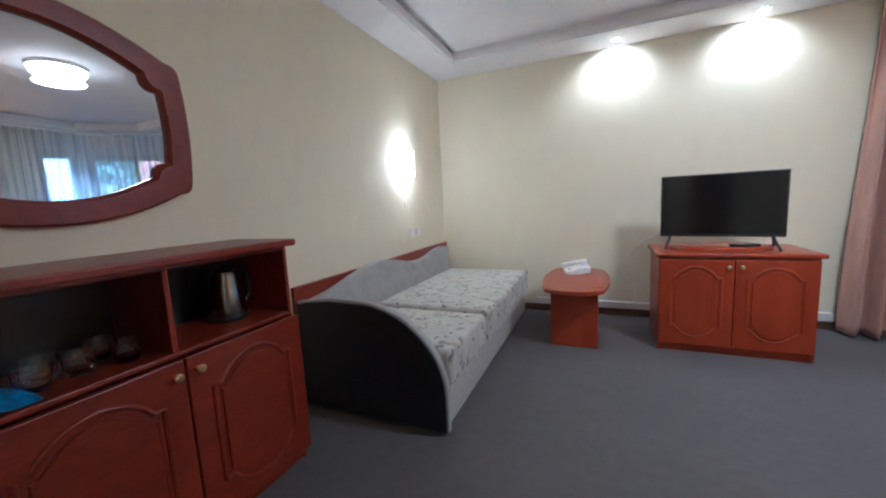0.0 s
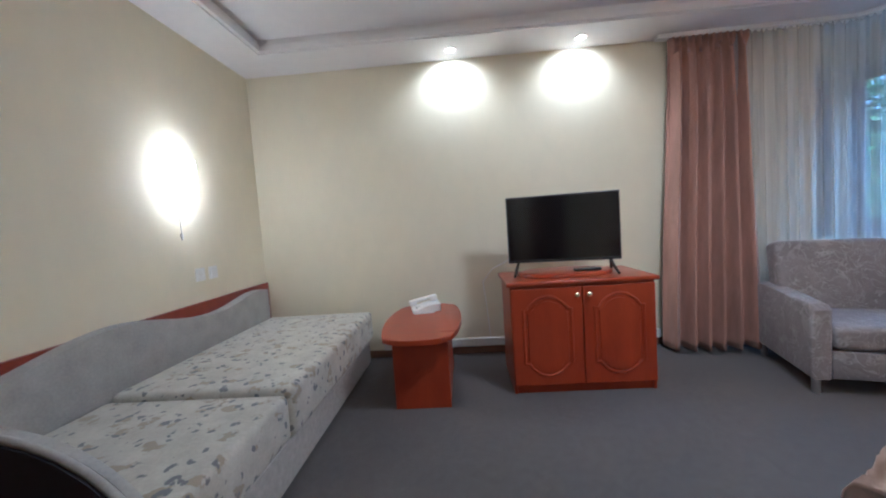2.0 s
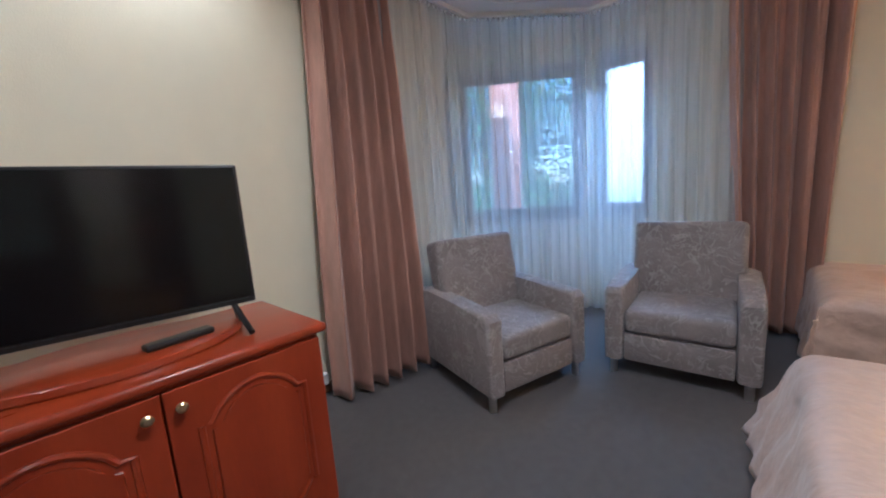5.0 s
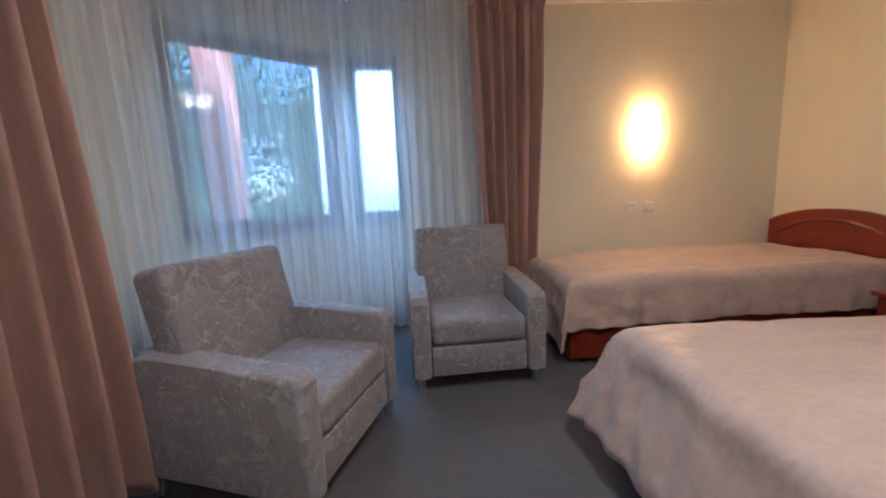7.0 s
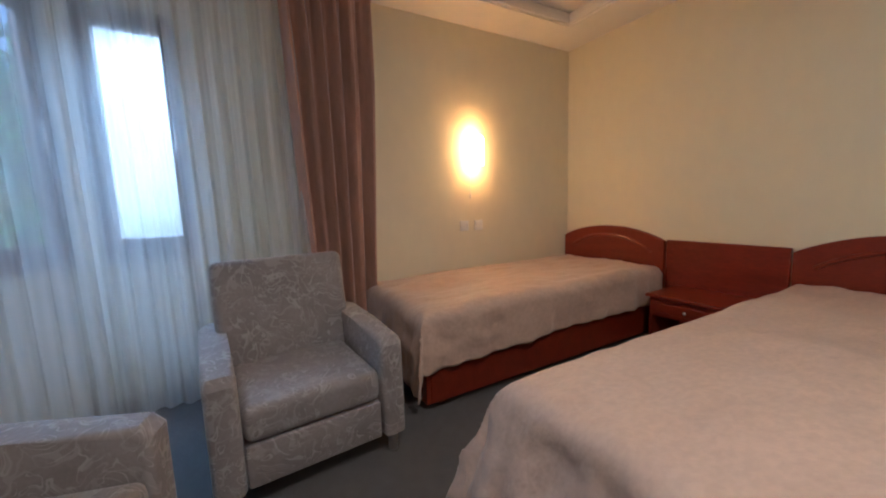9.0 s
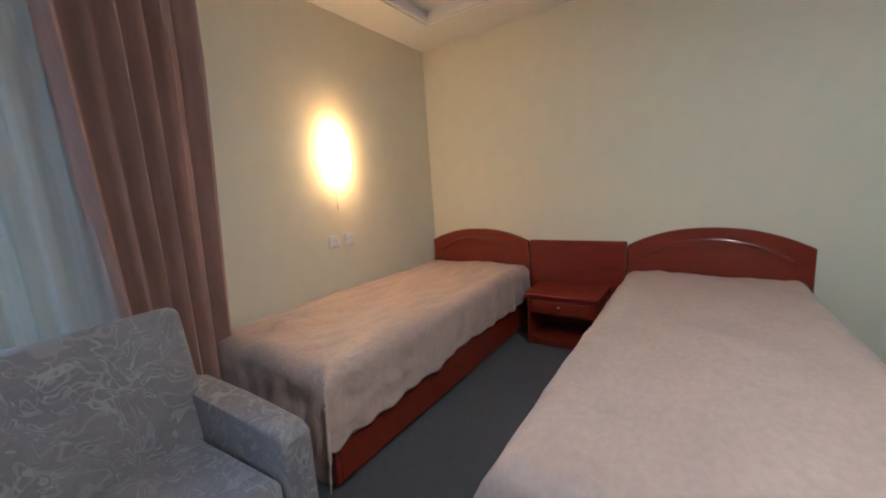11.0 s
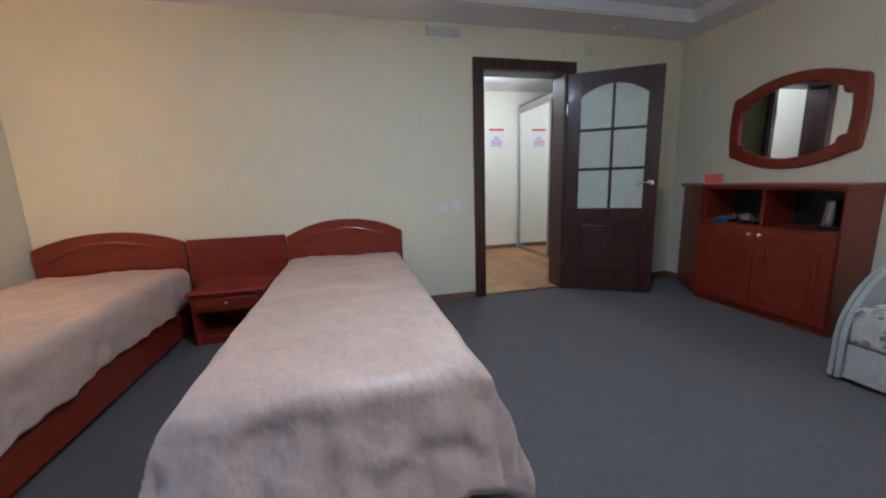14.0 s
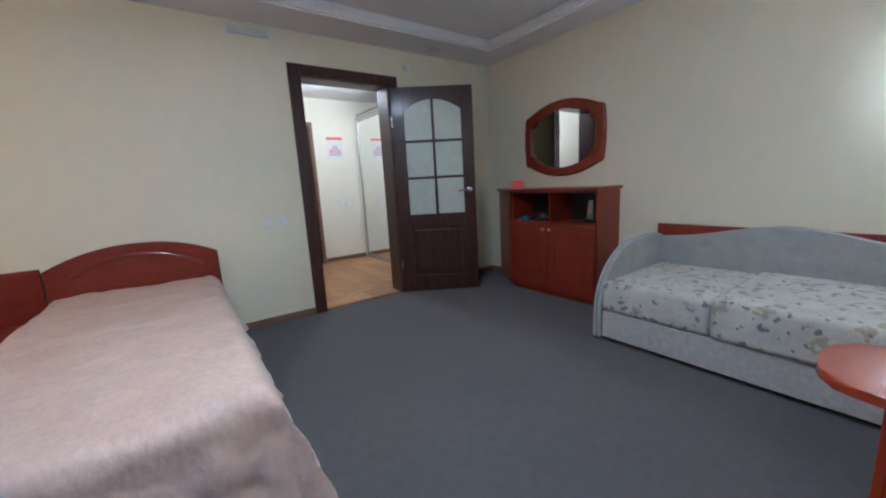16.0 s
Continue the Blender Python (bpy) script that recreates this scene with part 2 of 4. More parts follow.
def tulle_material():
    m = bpy.data.materials.new("white_voile")
    m.use_nodes = True
    n, l = m.node_tree.nodes, m.node_tree.links
    out = n["Material Output"]
    n.remove(n["Principled BSDF"])
    tr, df, tl = n.new("ShaderNodeBsdfTransparent"), n.new("ShaderNodeBsdfDiffuse"), n.new("ShaderNodeBsdfTranslucent")
    df.inputs[0].default_value = (0.85, 0.84, 0.81, 1)
    tl.inputs[0].default_value = (0.80, 0.80, 0.82, 1)
    a, b = n.new("ShaderNodeMixShader"), n.new("ShaderNodeMixShader")
    co, ns, rg = n.new("ShaderNodeTexCoord"), n.new("ShaderNodeTexNoise"), n.new("ShaderNodeMapRange")
    mp = n.new("ShaderNodeMapping")
    mp.inputs["Scale"].default_value = (9, 9, 0.25)
    l.new(co.outputs["Object"], mp.inputs[0])
    l.new(mp.outputs[0], ns.inputs["Vector"])
    ns.inputs["Scale"].default_value = 2.0
    rg.inputs["To Min"].default_value, rg.inputs["To Max"].default_value = 0.27, 0.72
    l.new(ns.outputs[0], rg.inputs[0])
    a.inputs[0].default_value = 0.5
    l.new(df.outputs[0], a.inputs[1])
    l.new(tl.outputs[0], a.inputs[2])
    l.new(rg.outputs[0], b.inputs[0])
    l.new(tr.outputs[0], b.inputs[1])
    l.new(a.outputs[0], b.inputs[2])
    l.new(b.outputs[0], out.inputs[0])
    return m


VOILE = tulle_material()


# ---- mesh helpers ----
class Build:
    """Collects solids into one mesh."""

    def __init__(self):
        self.bm = bmesh.new()

    def box(self, lo, hi, bevel=0.004, seg=2, m=None):
        r = bmesh.ops.create_cube(self.bm, size=1.0)
        vs = r["verts"]
        for v in vs:
            v.co = Vector([(lo[k] + hi[k]) / 2 + v.co[k] * (hi[k] - lo[k]) for k in range(3)])
        if bevel:
            es = list({e for v in vs for e in v.link_edges})
            out = bmesh.ops.bevel(self.bm, geom=es, offset=bevel, segments=seg, affect='EDGES', profile=0.5)
            vs = list({v for f in out["faces"] for v in f.verts} | {v for v in vs if v.is_valid})
        if m is not None:
            bmesh.ops.transform(self.bm, matrix=m, verts=vs)
        return self

    def prism(self, outline, axis, lo, hi, bevel=0.0, seg=2):
        """An outline of two coordinates, pushed along an axis."""
        def at(p, h):
            return {0: (h, p[0], p[1]), 1: (p[0], h, p[1]), 2: (p[0], p[1], h)}[axis]
        a = [self.bm.verts.new(at(p, lo)) for p in outline]
        b = [self.bm.verts.new(at(p, hi)) for p in outline]
        n = len(outline)
        f0, f1 = self.bm.faces.new(a), self.bm.faces.new(b)
        for i in range(n):
            self.bm.faces.new((a[i], a[(i + 1) % n], b[(i + 1) % n], b[i]))
        if bevel:
            bmesh.ops.bevel(self.bm, geom=list(set(f0.edges) | set(f1.edges)), offset=bevel, segments=seg, affect='EDGES', profile=0.5)
        return self

    def lathe(self, profile, at=(0, 0, 0), seg=24, axis=2):
        """Radius and height pairs turned about an axis."""
        rings = []
        for r, h in profile:
            ring = []
            for i in range(seg):
                t = 2 * math.pi * i / seg
                c = [r * math.cos(t), r * math.sin(t)]
                c.insert(axis, h)
                ring.append(self.bm.verts.new(Vector(c) + Vector(at)))
            rings.append(ring)
        for a, b in zip(rings, rings[1:]):
            for i in range(seg):
                self.bm.faces.new((a[i], a[(i + 1) % seg], b[(i + 1) % seg], b[i]))
        for ring in (rings[0], rings[-1]):
            self.bm.faces.new(ring)
        return self

    def tube(self, pts, r, seg=8):
        """A round bar through points."""
        pts = [Vector(p) for p in pts]
        rings = []
        for i, p in enumerate(pts):
            d = (pts[min(i + 1, len(pts) - 1)] - pts[max(i - 1, 0)]).normalized()
            u = d.cross(Vector((0, 0, 1)) if abs(d.z) < 0.9 else Vector((1, 0, 0))).normalized()
            w = d.cross(u)
            rings.append([self.bm.verts.new(p + r * (u * math.cos(t) + w * math.sin(t)))
                          for t in [2 * math.pi * k / seg for k in range(seg)]])
        for a, b in zip(rings, rings[1:]):
            for i in range(seg):
                self.bm.faces.new((a[i], a[(i + 1) % seg], b[(i + 1) % seg], b[i]))
        self.bm.faces.new(rings[0])
        self.bm.faces.new(rings[-1])
        return self

    def sheet(self, nu, nv, at):
        g = [[self.bm.verts.new(at(i / nu, j / nv)) for j in range(nv + 1)] for i in range(nu + 1)]
        for i in range(nu):
            for j in range(nv):
                self.bm.faces.new((g[i][j], g[i + 1][j], g[i + 1][j + 1], g[i][j + 1]))
        return self

    def done(self, name, mat, parent=None, smooth=False, m=None):
        bmesh.ops.recalc_face_normals(self.bm, faces=self.bm.faces)
        me = bpy.data.meshes.new(name)
        self.bm.to_mesh(me)
        self.bm.free()
        me.materials.append(mat)
        if smooth:
            for f in me.polygons:
                f.use_smooth = True
            me.set_sharp_from_angle(angle=radians(40))
        ob = new(name, me)
        if parent is not None:
            ob.parent = parent
        if m is not None:
            ob.matrix_local = m
        return ob


def thing(name, m, label, category, group="", kind=""):
    ob = new(name)
    ob.matrix_world = m
    ob.empty_display_size = 0.1
    return tagged(ob, label, category, group, kind)


def arc(cx, cy, rx, ry, a0, a1, n):
    return [(cx + rx * math.cos(radians(a0 + (a1 - a0) * i / n)), cy + ry * math.sin(radians(a0 + (a1 - a0) * i / n))) for i in range(n + 1)]


def structure(ob, label, category):
    return tagged(ob, label, category, kind="structure")


# ---- large structure ----
T = 0.2
structure(Build().box((-T, 0.0, -0.2), (W + 0.6, D + 0.7, 0.0), 0).done("floor", CARPET), "grey-brown short pile fitted carpet", "carpet")
structure(Build().box((-T, -0.2, 0), (0, D + T, 2.75), 0).done("wall_west", WALLPAPER), "cream textured wallpaper wall behind mirror and daybed", "wall")
b = Build()
b.box((0, -T, 0), (1.28, 0, 2.75), 0).box((2.12, -T, 0), (W + T, 0, 2.75), 0).box((1.28, -T, 2.05), (2.12, 0, 2.75), 0)
structure(b.done("wall_south", WALLPAPER), "cream textured wallpaper wall with a door opening", "wall")
structure(Build().box((W, 0, 0), (W + T, 2.60, 2.75), 0).done("wall_east", WALLPAPER), "cream textured wallpaper wall beside the bed", "wall")
structure(Build().box((0, D, 0), (BAY[0][0], D + T, 2.75), 0).done("wall_north", WALLPAPER), "cream textured wallpaper wall behind the television", "wall")


def facet(p, q, holes, name):
    """A bay wall from p to q, with window holes given along it as (from, to)."""
    p, q = Vector(p), Vector(q)
    d = (q - p)
    length = d.length
    m = Matrix.Translation((p.x, p.y, 0)) @ Matrix.Rotation(math.atan2(d.y, d.x), 4, 'Z')
    b = Build()
    z0, z1 = 0.77, 2.11
    b.box((-0.03, 0, 0), (length + 0.03, T, z0), 0).box((-0.03, 0, z1), (length + 0.03, T, 2.75), 0)
    last = -0.03
    for u, v in holes:
        if u - last > 0.005:
            b.box((last, 0, z0), (u, T, z1), 0)
        last = v
    if length + 0.03 - last > 0.005:
        b.box((last, 0, z0), (length + 0.03, T, z1), 0)
    structure(b.done(name, WALLPAPER, m=m), "cream wall of the window bay", "wall")
    for u, v in holes:
        e = thing("window_" + name[-1], m, "brown-framed casement window behind white voile", "window", kind="structure")
        fr = Build()
        f = 0.07
        fr.box((u, 0.03, z0), (v, 0.12, z0 + 0.13)).box((u, 0.03, z1 - 0.09), (v, 0.12, z1))
        fr.box((u, 0.03, z0 + 0.13), (u + f, 0.12, z1 - 0.09)).box((v - f, 0.03, z0 + 0.13), (v, 0.12, z1 - 0.09))
        fr.done("frame", WINFRAME, e)
        g = Build().box((u + f, 0.07, z0 + 0.13), (v - f, 0.076, z1 - 0.09), 0).done("pane", GLASS, e)
        g.visible_shadow = False
        Build().box((u + 0.002, 0.002, z0), (v - 0.002, 0.028, z0 + 0.02)).done("sill", WINFRAME, e)
        Build().box((v - f + 0.01, 0.0, 1.42), (v - f + 0.03, 0.03, 1.50)).box((v - f + 0.01, -0.02, 1.36), (v - f + 0.03, 0.0, 1.48)).done("handle", CHROME, e)


facet(BAY[0], BAY[1], [(0.06, 0.49)], "wall_bay_1")
facet(BAY[1], BAY[2], [(0.06, 1.13)], "wall_bay_2")
facet(BAY[2], BAY[3], [(0.04, 0.47)], "wall_bay_3")

# ceiling: a raised field inside a lower border, which follows the bay
structure(Build().box((-T, -0.2, 2.47), (W + 0.6, D + 0.7, 2.67), 0).done("ceiling", CEIL), "white painted raised ceiling field", "ceiling")
b = Build()
b.box((0, 0, H), (0.31, D, 2.49), 0).box((0.31, 0, H), (W, 0.38, 2.49), 0)
b.box((0.31, 3.76, H), (4.40, D, 2.49), 0).box((5.14, 0.38, H), (W, 2.62, 2.49), 0)
b.prism([(4.40, 3.76), (4.62, 3.76), (5.14, 3.26), (5.14, 2.62), (5.66, 2.62), (5.64, 3.48), (4.90, 4.46), (4.40, 4.14)], 2, H, 2.49)
structure(b.done("ceiling_border", CEIL), "white plasterboard border stepped below the ceiling", "ceiling")
b = Build()
inner = [(0.31, 0.38), (5.14, 0.38), (5.14, 3.26), (4.62, 3.76), (0.31, 3.76)]
for p, q in zip(inner, inner[1:] + inner[:1]):
    d = (Vector(q) - Vector(p))
    m = Matrix.Translation((p[0], p[1], 0)) @ Matrix.Rotation(math.atan2(d.y, d.x), 4, 'Z')
    b.box((-0.0, -0.006, H + 0.012), (d.length, 0.022, H + 0.06), 0.006, m=m)
structure(b.done("cornice", CEIL), "white moulded edge of the ceiling border", "moulding")

# skirting
b = Build()
b.box((0.0, 0.0, 0), (1.20, 0.015, 0.06)).box((2.20, 0.0, 0), (W, 0.015, 0.06)).box((0.0, 0.015, 0), (0.015, D, 0.06))
b.box((W - 0.015, 0.015, 0), (W, 2.6, 0.06)).box((0.015, D - 0.015, 0), (4.4, D, 0.06))
structure(b.done("baseboard", SKIRT), "brown wood-look skirting board", "baseboard")

# ---- doorway and door ----
e = thing("door_frame", pose(0, 0, 0), "dark brown wooden door frame round the opening", "door frame", kind="structure")
b = Build()
for y0, y1 in ((0.0, 0.022), (-0.222, -0.2)):
    b.box((1.20, y0, 0), (1.30, y1, 2.12)).box((2.10, y0, 0), (2.20, y1, 2.12)).box((1.30, y0, 2.03), (2.10, y1, 2.12))
b.done("casing", DARKWOOD, e)
Build().box((1.28, -0.2, 0), (1.305, 0, 2.05)).box((2.095, -0.2, 0), (2.12, 0, 2.05)).box((1.305, -0.2, 2.025), (2.095, 0, 2.05)).done("lining", DARKWOOD, e)
Build().box((1.30, -0.06, 0.0), (2.10, -0.02, 0.006), 0.002).done("threshold", SKIRT, e)


def panelled_door(m):
    e = thing("door_1", m, "open dark wooden door with six figured glass panes", "door")
    L, Ht, h = 0.78, 2.01, 0.04
    x0, x1, z0 = 0.115, L - 0.115, 0.80
    top = lambda x: 1.80 + 0.10 * (1 - ((x - L / 2) / (L / 2 - 0.115)) ** 2)
    b = Build()
    b.box((0, 0, 0.012), (x0, h, Ht)).box((x1, 0, 0.012), (L, h, Ht))
    b.box((x0, 0, 0.012), (x1, h, 0.17)).box((x0, 0, 0.68), (x1, h, z0))
    n = 12
    xs = [x0 + (x1 - x0) * i / n for i in range(n + 1)]
    b.prism([(x, top(x)) for x in xs] + [(x1, Ht), (x0, Ht)], 1, 0, h)
    b.done("stile", DARKWOOD, e)
    b = Build().box((x0, 0.008, 0.17), (x1, h - 0.008, 0.68), 0.002).box((x0 + 0.035, 0.0, 0.205), (x1 - 0.035, h, 0.645), 0.012)
    b.done("panel", DARKWOOD, e)
    b = Build()
    b.box((L / 2 - 0.012, 0.004, z0), (L / 2 + 0.012, h - 0.004, top(L / 2)))
    for z in (1.16, 1.51):
        b.box((x0, 0.004, z - 0.012), (x1, h - 0.004, z + 0.012))
    b.done("glazing_bar", DARKWOOD, e)
    for u0, u1 in ((x0, L / 2 - 0.012), (L / 2 + 0.012, x1)):
        for w0, w1 in ((z0, 1.148), (1.172, 1.498), (1.522, 1.80)):
            if w1 < 1.8:
                Build().box((u0, 0.017, w0), (u1, 0.023, w1), 0).done("pane", FROST, e)
            else:
                k = [u0 + (u1 - u0) * i / 8 for i in range(9)]
                Build().prism([(u1, w0), (u0, w0)] + [(x, top(x)) for x in k], 1, 0.017, 0.023).done("pane", FROST, e)
    for s, y in ((-1, -0.004), (1, h + 0.004)):
        b = Build().lathe([(0.026, 0), (0.026, 0.008), (0.012, 0.012), (0.010, 0.045)], seg=16, axis=1, at=(0, 0, 0))
        b.tube([(0, 0.042, 0), (-0.03, 0.046, 0.004), (-0.075, 0.046, 0.004), (-0.12, 0.046, -0.006)], 0.009)
        b.done("handle", CHROME, e, True, Matrix.Translation((L - 0.06, y, 1.02)) @ Matrix.Diagonal((1, s, 1, 1)))
    Build().lathe([(0.008, 0.25), (0.008, 0.35)], at=(0, 0.0, 0), seg=10).lathe([(0.008, 1.65), (0.008, 1.75)], at=(0, 0.0, 0), seg=10).done("hinge", CHROME, e, True)


panelled_door(pose(1.292, 0.032, 0, 0, 0, 147))

# ---- hall behind the doorway ----
hf = structure(Build().box((HALL_X0 - 0.7, HALL_Y - 0.2, -0.2), (HALL_X1 + 0.2, 0.0, -0.012), 0).done("hall_floor", SKIRT), "golden oak laminate hall floor", "floor")
structure(Build().box((-0.1, HALL_Y - T, 0), (1.35, HALL_Y, 2.5), 0).box((1.35, HALL_Y - T, 2.06), (2.4, HALL_Y, 2.5), 0).box((2.1, HALL_Y - T, 0), (2.4, HALL_Y, 2.06), 0).done("wall_hall_south", HALL_PAINT), "pale painted hall wall", "wall")
structure(Build().box((HALL_X1, HALL_Y, 0), (HALL_X1 + T, -0.2, 2.5), 0).done("wall_hall_east", HALL_PAINT), "pale painted hall wall", "wall")
structure(Build().box((-0.1, HALL_Y, 0), (0.0, -0.2, 2.5), 0).done("wall_hall_west", HALL_PAINT), "pale painted hall wall behind wardrobe", "wall")
structure(Build().box((-0.1, HALL_Y - T, 2.40), (HALL_X1 + T, -0.2, 2.5), 0).done("hall_ceiling", CEIL), "white hall ceiling", "ceiling")
structure(Build().box((0.70, HALL_Y, 0), (1.345, HALL_Y + 0.015, 0.06)).done("hall_baseboard", SKIRT), "brown wood-look skirting board", "baseboard")
e = thing("hall_door", pose(1.30, HALL_Y, 0), "dark brown entrance door in a pale frame", "door")
Build().box((0.10, -0.06, 0), (0.80, -0.02, 2.0)).box((0.2, -0.02, 0.25), (0.7, -0.012, 0.85), 0.005).box((0.2, -0.02, 1.05), (0.7, -0.012, 1.85), 0.005).done("leaf", DARKWOOD, e)
Build().box((0.052, -0.1, 0), (0.10, 0.02, 2.06)).box((0.10, -0.1, 2.0), (0.8, 0.02, 2.06)).done("frame", SKIRT, e)
Build().lathe([(0.022, -0.012), (0.022, 0.0), (0.01, 0.01), (0.01, 0.05)], at=(0.16, 0, 1.0), seg=12, axis=1).tube([(0.16, 0.045, 1.0), (0.28, 0.045, 1.0)], 0.009).done("handle", CHROME, e, True)
tagged(Build().box((1.435, HALL_Y + 0.052, 0.78), (1.515, HALL_Y + 0.058, 0.98), 0.002).tube([(1.475, HALL_Y + 0.055, 0.975), (1.46, HALL_Y + 0.06, 1.01), (1.46, HALL_Y + 0.04, 1.015)], 0.003, 6).done("door_hanger", REDPAPER), "red door hanger on the entrance door handle", "door hanger")

e = thing("wardrobe", pose(0, 0, 0), "built-in hall wardrobe with mirrored sliding door and shelves", "wardrobe")
Build().box((0.0, -2.25, 0), (0.66, -2.21, 2.2)).box((0.0, -0.26, 0), (0.66, -0.22, 2.2)).box((0.0, -2.21, 2.16), (0.66, -0.26, 2.2)).box((0.0, -2.21, 0.0), (0.03, -0.26, 2.16)).done("carcass", DARKWOOD, e)
Build().box((0.60, -2.21, 0.0), (0.70, -0.26, 0.03)).done("track", ALU, e)
Build().box((0.60, -2.21, 2.10), (0.70, -0.26, 2.16)).done("track", ALU, e)
Build().box((0.66, -2.21, 0.03), (0.69, -2.17, 2.10)).box((0.66, -1.33, 0.03), (0.69, -1.29, 2.10)).box((0.66, -2.17, 0.03), (0.69, -1.33, 0.06)).box((0.66, -2.17, 2.07), (0.69, -1.33, 2.10)).done("door_frame", ALU, e)
Build().box((0.668, -2.17, 0.06), (0.680, -1.33, 2.07), 0).done("door_mirror", MIRROR, e)
for z in (0.38, 0.78, 1.22, 1.68):
    Build().box((0.03, -1.24, z), (0.60, -0.26, z + 0.022)).done("shelf", SHELFRED, e)
Build().box((0.03, -1.28, 0.03), (0.60, -1.25, 2.1)).done("partition", SHELFRED, e)
tagged(Build().box((0.36, -1.06, 1.243), (0.52, -1.02, 1.50), 0.003).done("folder", PAPER), "white paper folder standing on wardrobe shelf", "folder")
e = thing("poster", pose(0.92, HALL_Y, 1.54), "pink and white notice with a red heading on hall wall", "poster")
Build().box((0, 0.001, 0), (0.24, 0.004, 0.32), 0).done("sheet", PAPER, e)
Build().box((0.0, 0.0045, 0.285), (0.24, 0.006, 0.32), 0).done("heading", REDPAPER, e)
Build().box((0.03, 0.0045, 0.05), (0.21, 0.006, 0.15), 0).box((0.08, 0.0045, 0.15), (0.16, 0.006, 0.20), 0).done("picture", PINK, e)


def plate(m, label, kind, group):
    e = thing(kind, m, label, kind.replace("_", " "), group)
    Build().box((-0.041, 0, -0.041), (0.041, 0.009, 0.041), 0.004).done("cover", WHITE, e)
    if kind == "light_switch":
        Build().box((-0.028, 0.009, -0.03), (0.028, 0.014, 0.03), 0.003).done("rocker", WHITE, e)
    else:
        Build().lathe([(0.024, 0.009), (0.027, 0.012), (0.023, 0.0125), (0.021, 0.010)], seg=20, axis=1).done("ring", WHITE, e, True)
        Build().lathe([(0.0025, 0.0095), (0.0025, 0.0102)], at=(-0.009, 0, 0), seg=8, axis=1).lathe([(0.0025, 0.0095), (0.0025, 0.0102)], at=(0.009, 0, 0), seg=8, axis=1).done("hole", BLACK, e)


SW, SO = "white plastic rocker switch on cream wall", "white plastic wall socket on cream wall"
plate(pose(2.49, 0.0, 0.865), SW, "light_switch", "switches by the door")
plate(pose(2.37, 0.0, 0.865), SW, "light_switch", "switches by the door")
plate(pose(W, 1.19, 0.85, 0, 0, 90), SO, "wall_socket", "sockets by the bed")
plate(pose(W, 1.05, 0.85, 0, 0, 90), SW, "light_switch", "switches by the bed")
plate(pose(0, 3.36, 0.865, 0, 0, -90), SO, "wall_socket", "sockets by the daybed")
plate(pose(0, 3.48, 0.865, 0, 0, -90), SW, "light_switch", "switches by the daybed")
plate(pose(1.03, HALL_Y, 0.89), SW, "light_switch", "hall switches")
plate(pose(0.92, HALL_Y, 0.87), SW, "light_switch", "hall switches")

# wall fittings near the door
e = thing("vent_grille", pose(2.30, 0, 2.265), "white louvred ventilation grille high on wall", "vent")
Build().box((0, 0, 0), (0.30, 0.012, 0.010)).box((0, 0, 0.070), (0.30, 0.012, 0.080)).box((0, 0, 0.010), (0.010, 0.012, 0.070)).box((0.29, 0, 0.010), (0.30, 0.012, 0.070)).done("frame", WHITE, e)
# black sheet behind the slats, colouring in the shade of their gaps
Build().box((0.010, 0.001, 0.010), (0.29, 0.002, 0.070), 0).done("gap_shade_sheet", BLACK, e)
for k in range(5):
    Build().box((0.010, -0.004, -0.001), (0.29, 0.006, 0.001), 0, m=pose(0, 0.007, 0.018 + 0.011 * k, 35)).done("slat", WHITE, e)
tagged(Build().lathe([(0.035, 0), (0.035, 0.02), (0.022, 0.035), (0.005, 0.04)], at=(1.08, 0.0, 2.22), seg=20, axis=1).done("alarm_sounder", WHITE, smooth=True), "small round white sounder above door", "alarm sounder")
tagged(Build().lathe([(0.065, H - 0.012), (0.07, H - 0.004), (0.07, H)], at=(0.87, 0.17, 0), seg=28).lathe([(0.03, H - 0.022), (0.04, H - 0.012)], at=(0.87, 0.17, 0), seg=24).done("ceiling_valve", OFFWHITE, smooth=True), "round ceiling ventilation valve in the border", "vent")


# ---- lamps ----
def wall_lamp(m, shade, bulb, label):
    e = thing("wall_lamp", m, label, "wall lamp", "wall lamps")
    Build().box((-0.07, 0.0, -0.11), (0.07, 0.022, 0.11), 0.006).done("backplate", WHITE, e)
    o = arc(0, 0.022, 0.085, 0.085, 0, 180, 14)
    Build().prism(o, 2, -0.11, 0.11, 0.012).done("shade", shade, e, True)
    for z in (0.111, -0.114):
        Build().prism(arc(0, 0.03, 0.06, 0.062, 0, 180, 12), 2, z, z + 0.003).done("open_end", bulb, e)
    Build().tube([(0.04, 0.03, -0.13), (0.045, 0.03, -0.22), (0.04, 0.028, -0.33)], 0.0025, 6).lathe([(0.006, -0.37), (0.008, -0.34), (0.004, -0.33)], at=(0.04, 0.028, 0), seg=8).done("pull_cord", WHITE, e, True)


wall_lamp(pose(W, 1.10, 1.435, 0, 0, 90), SHADE_WARM, BULB_WARM, "lit wall lamp with a warm curved glass shade")
wall_lamp(pose(0, 3.255, 1.46, 0, 0, -90), SHADE_COOL, BULB_COOL, "lit wall lamp with a white curved glass shade")
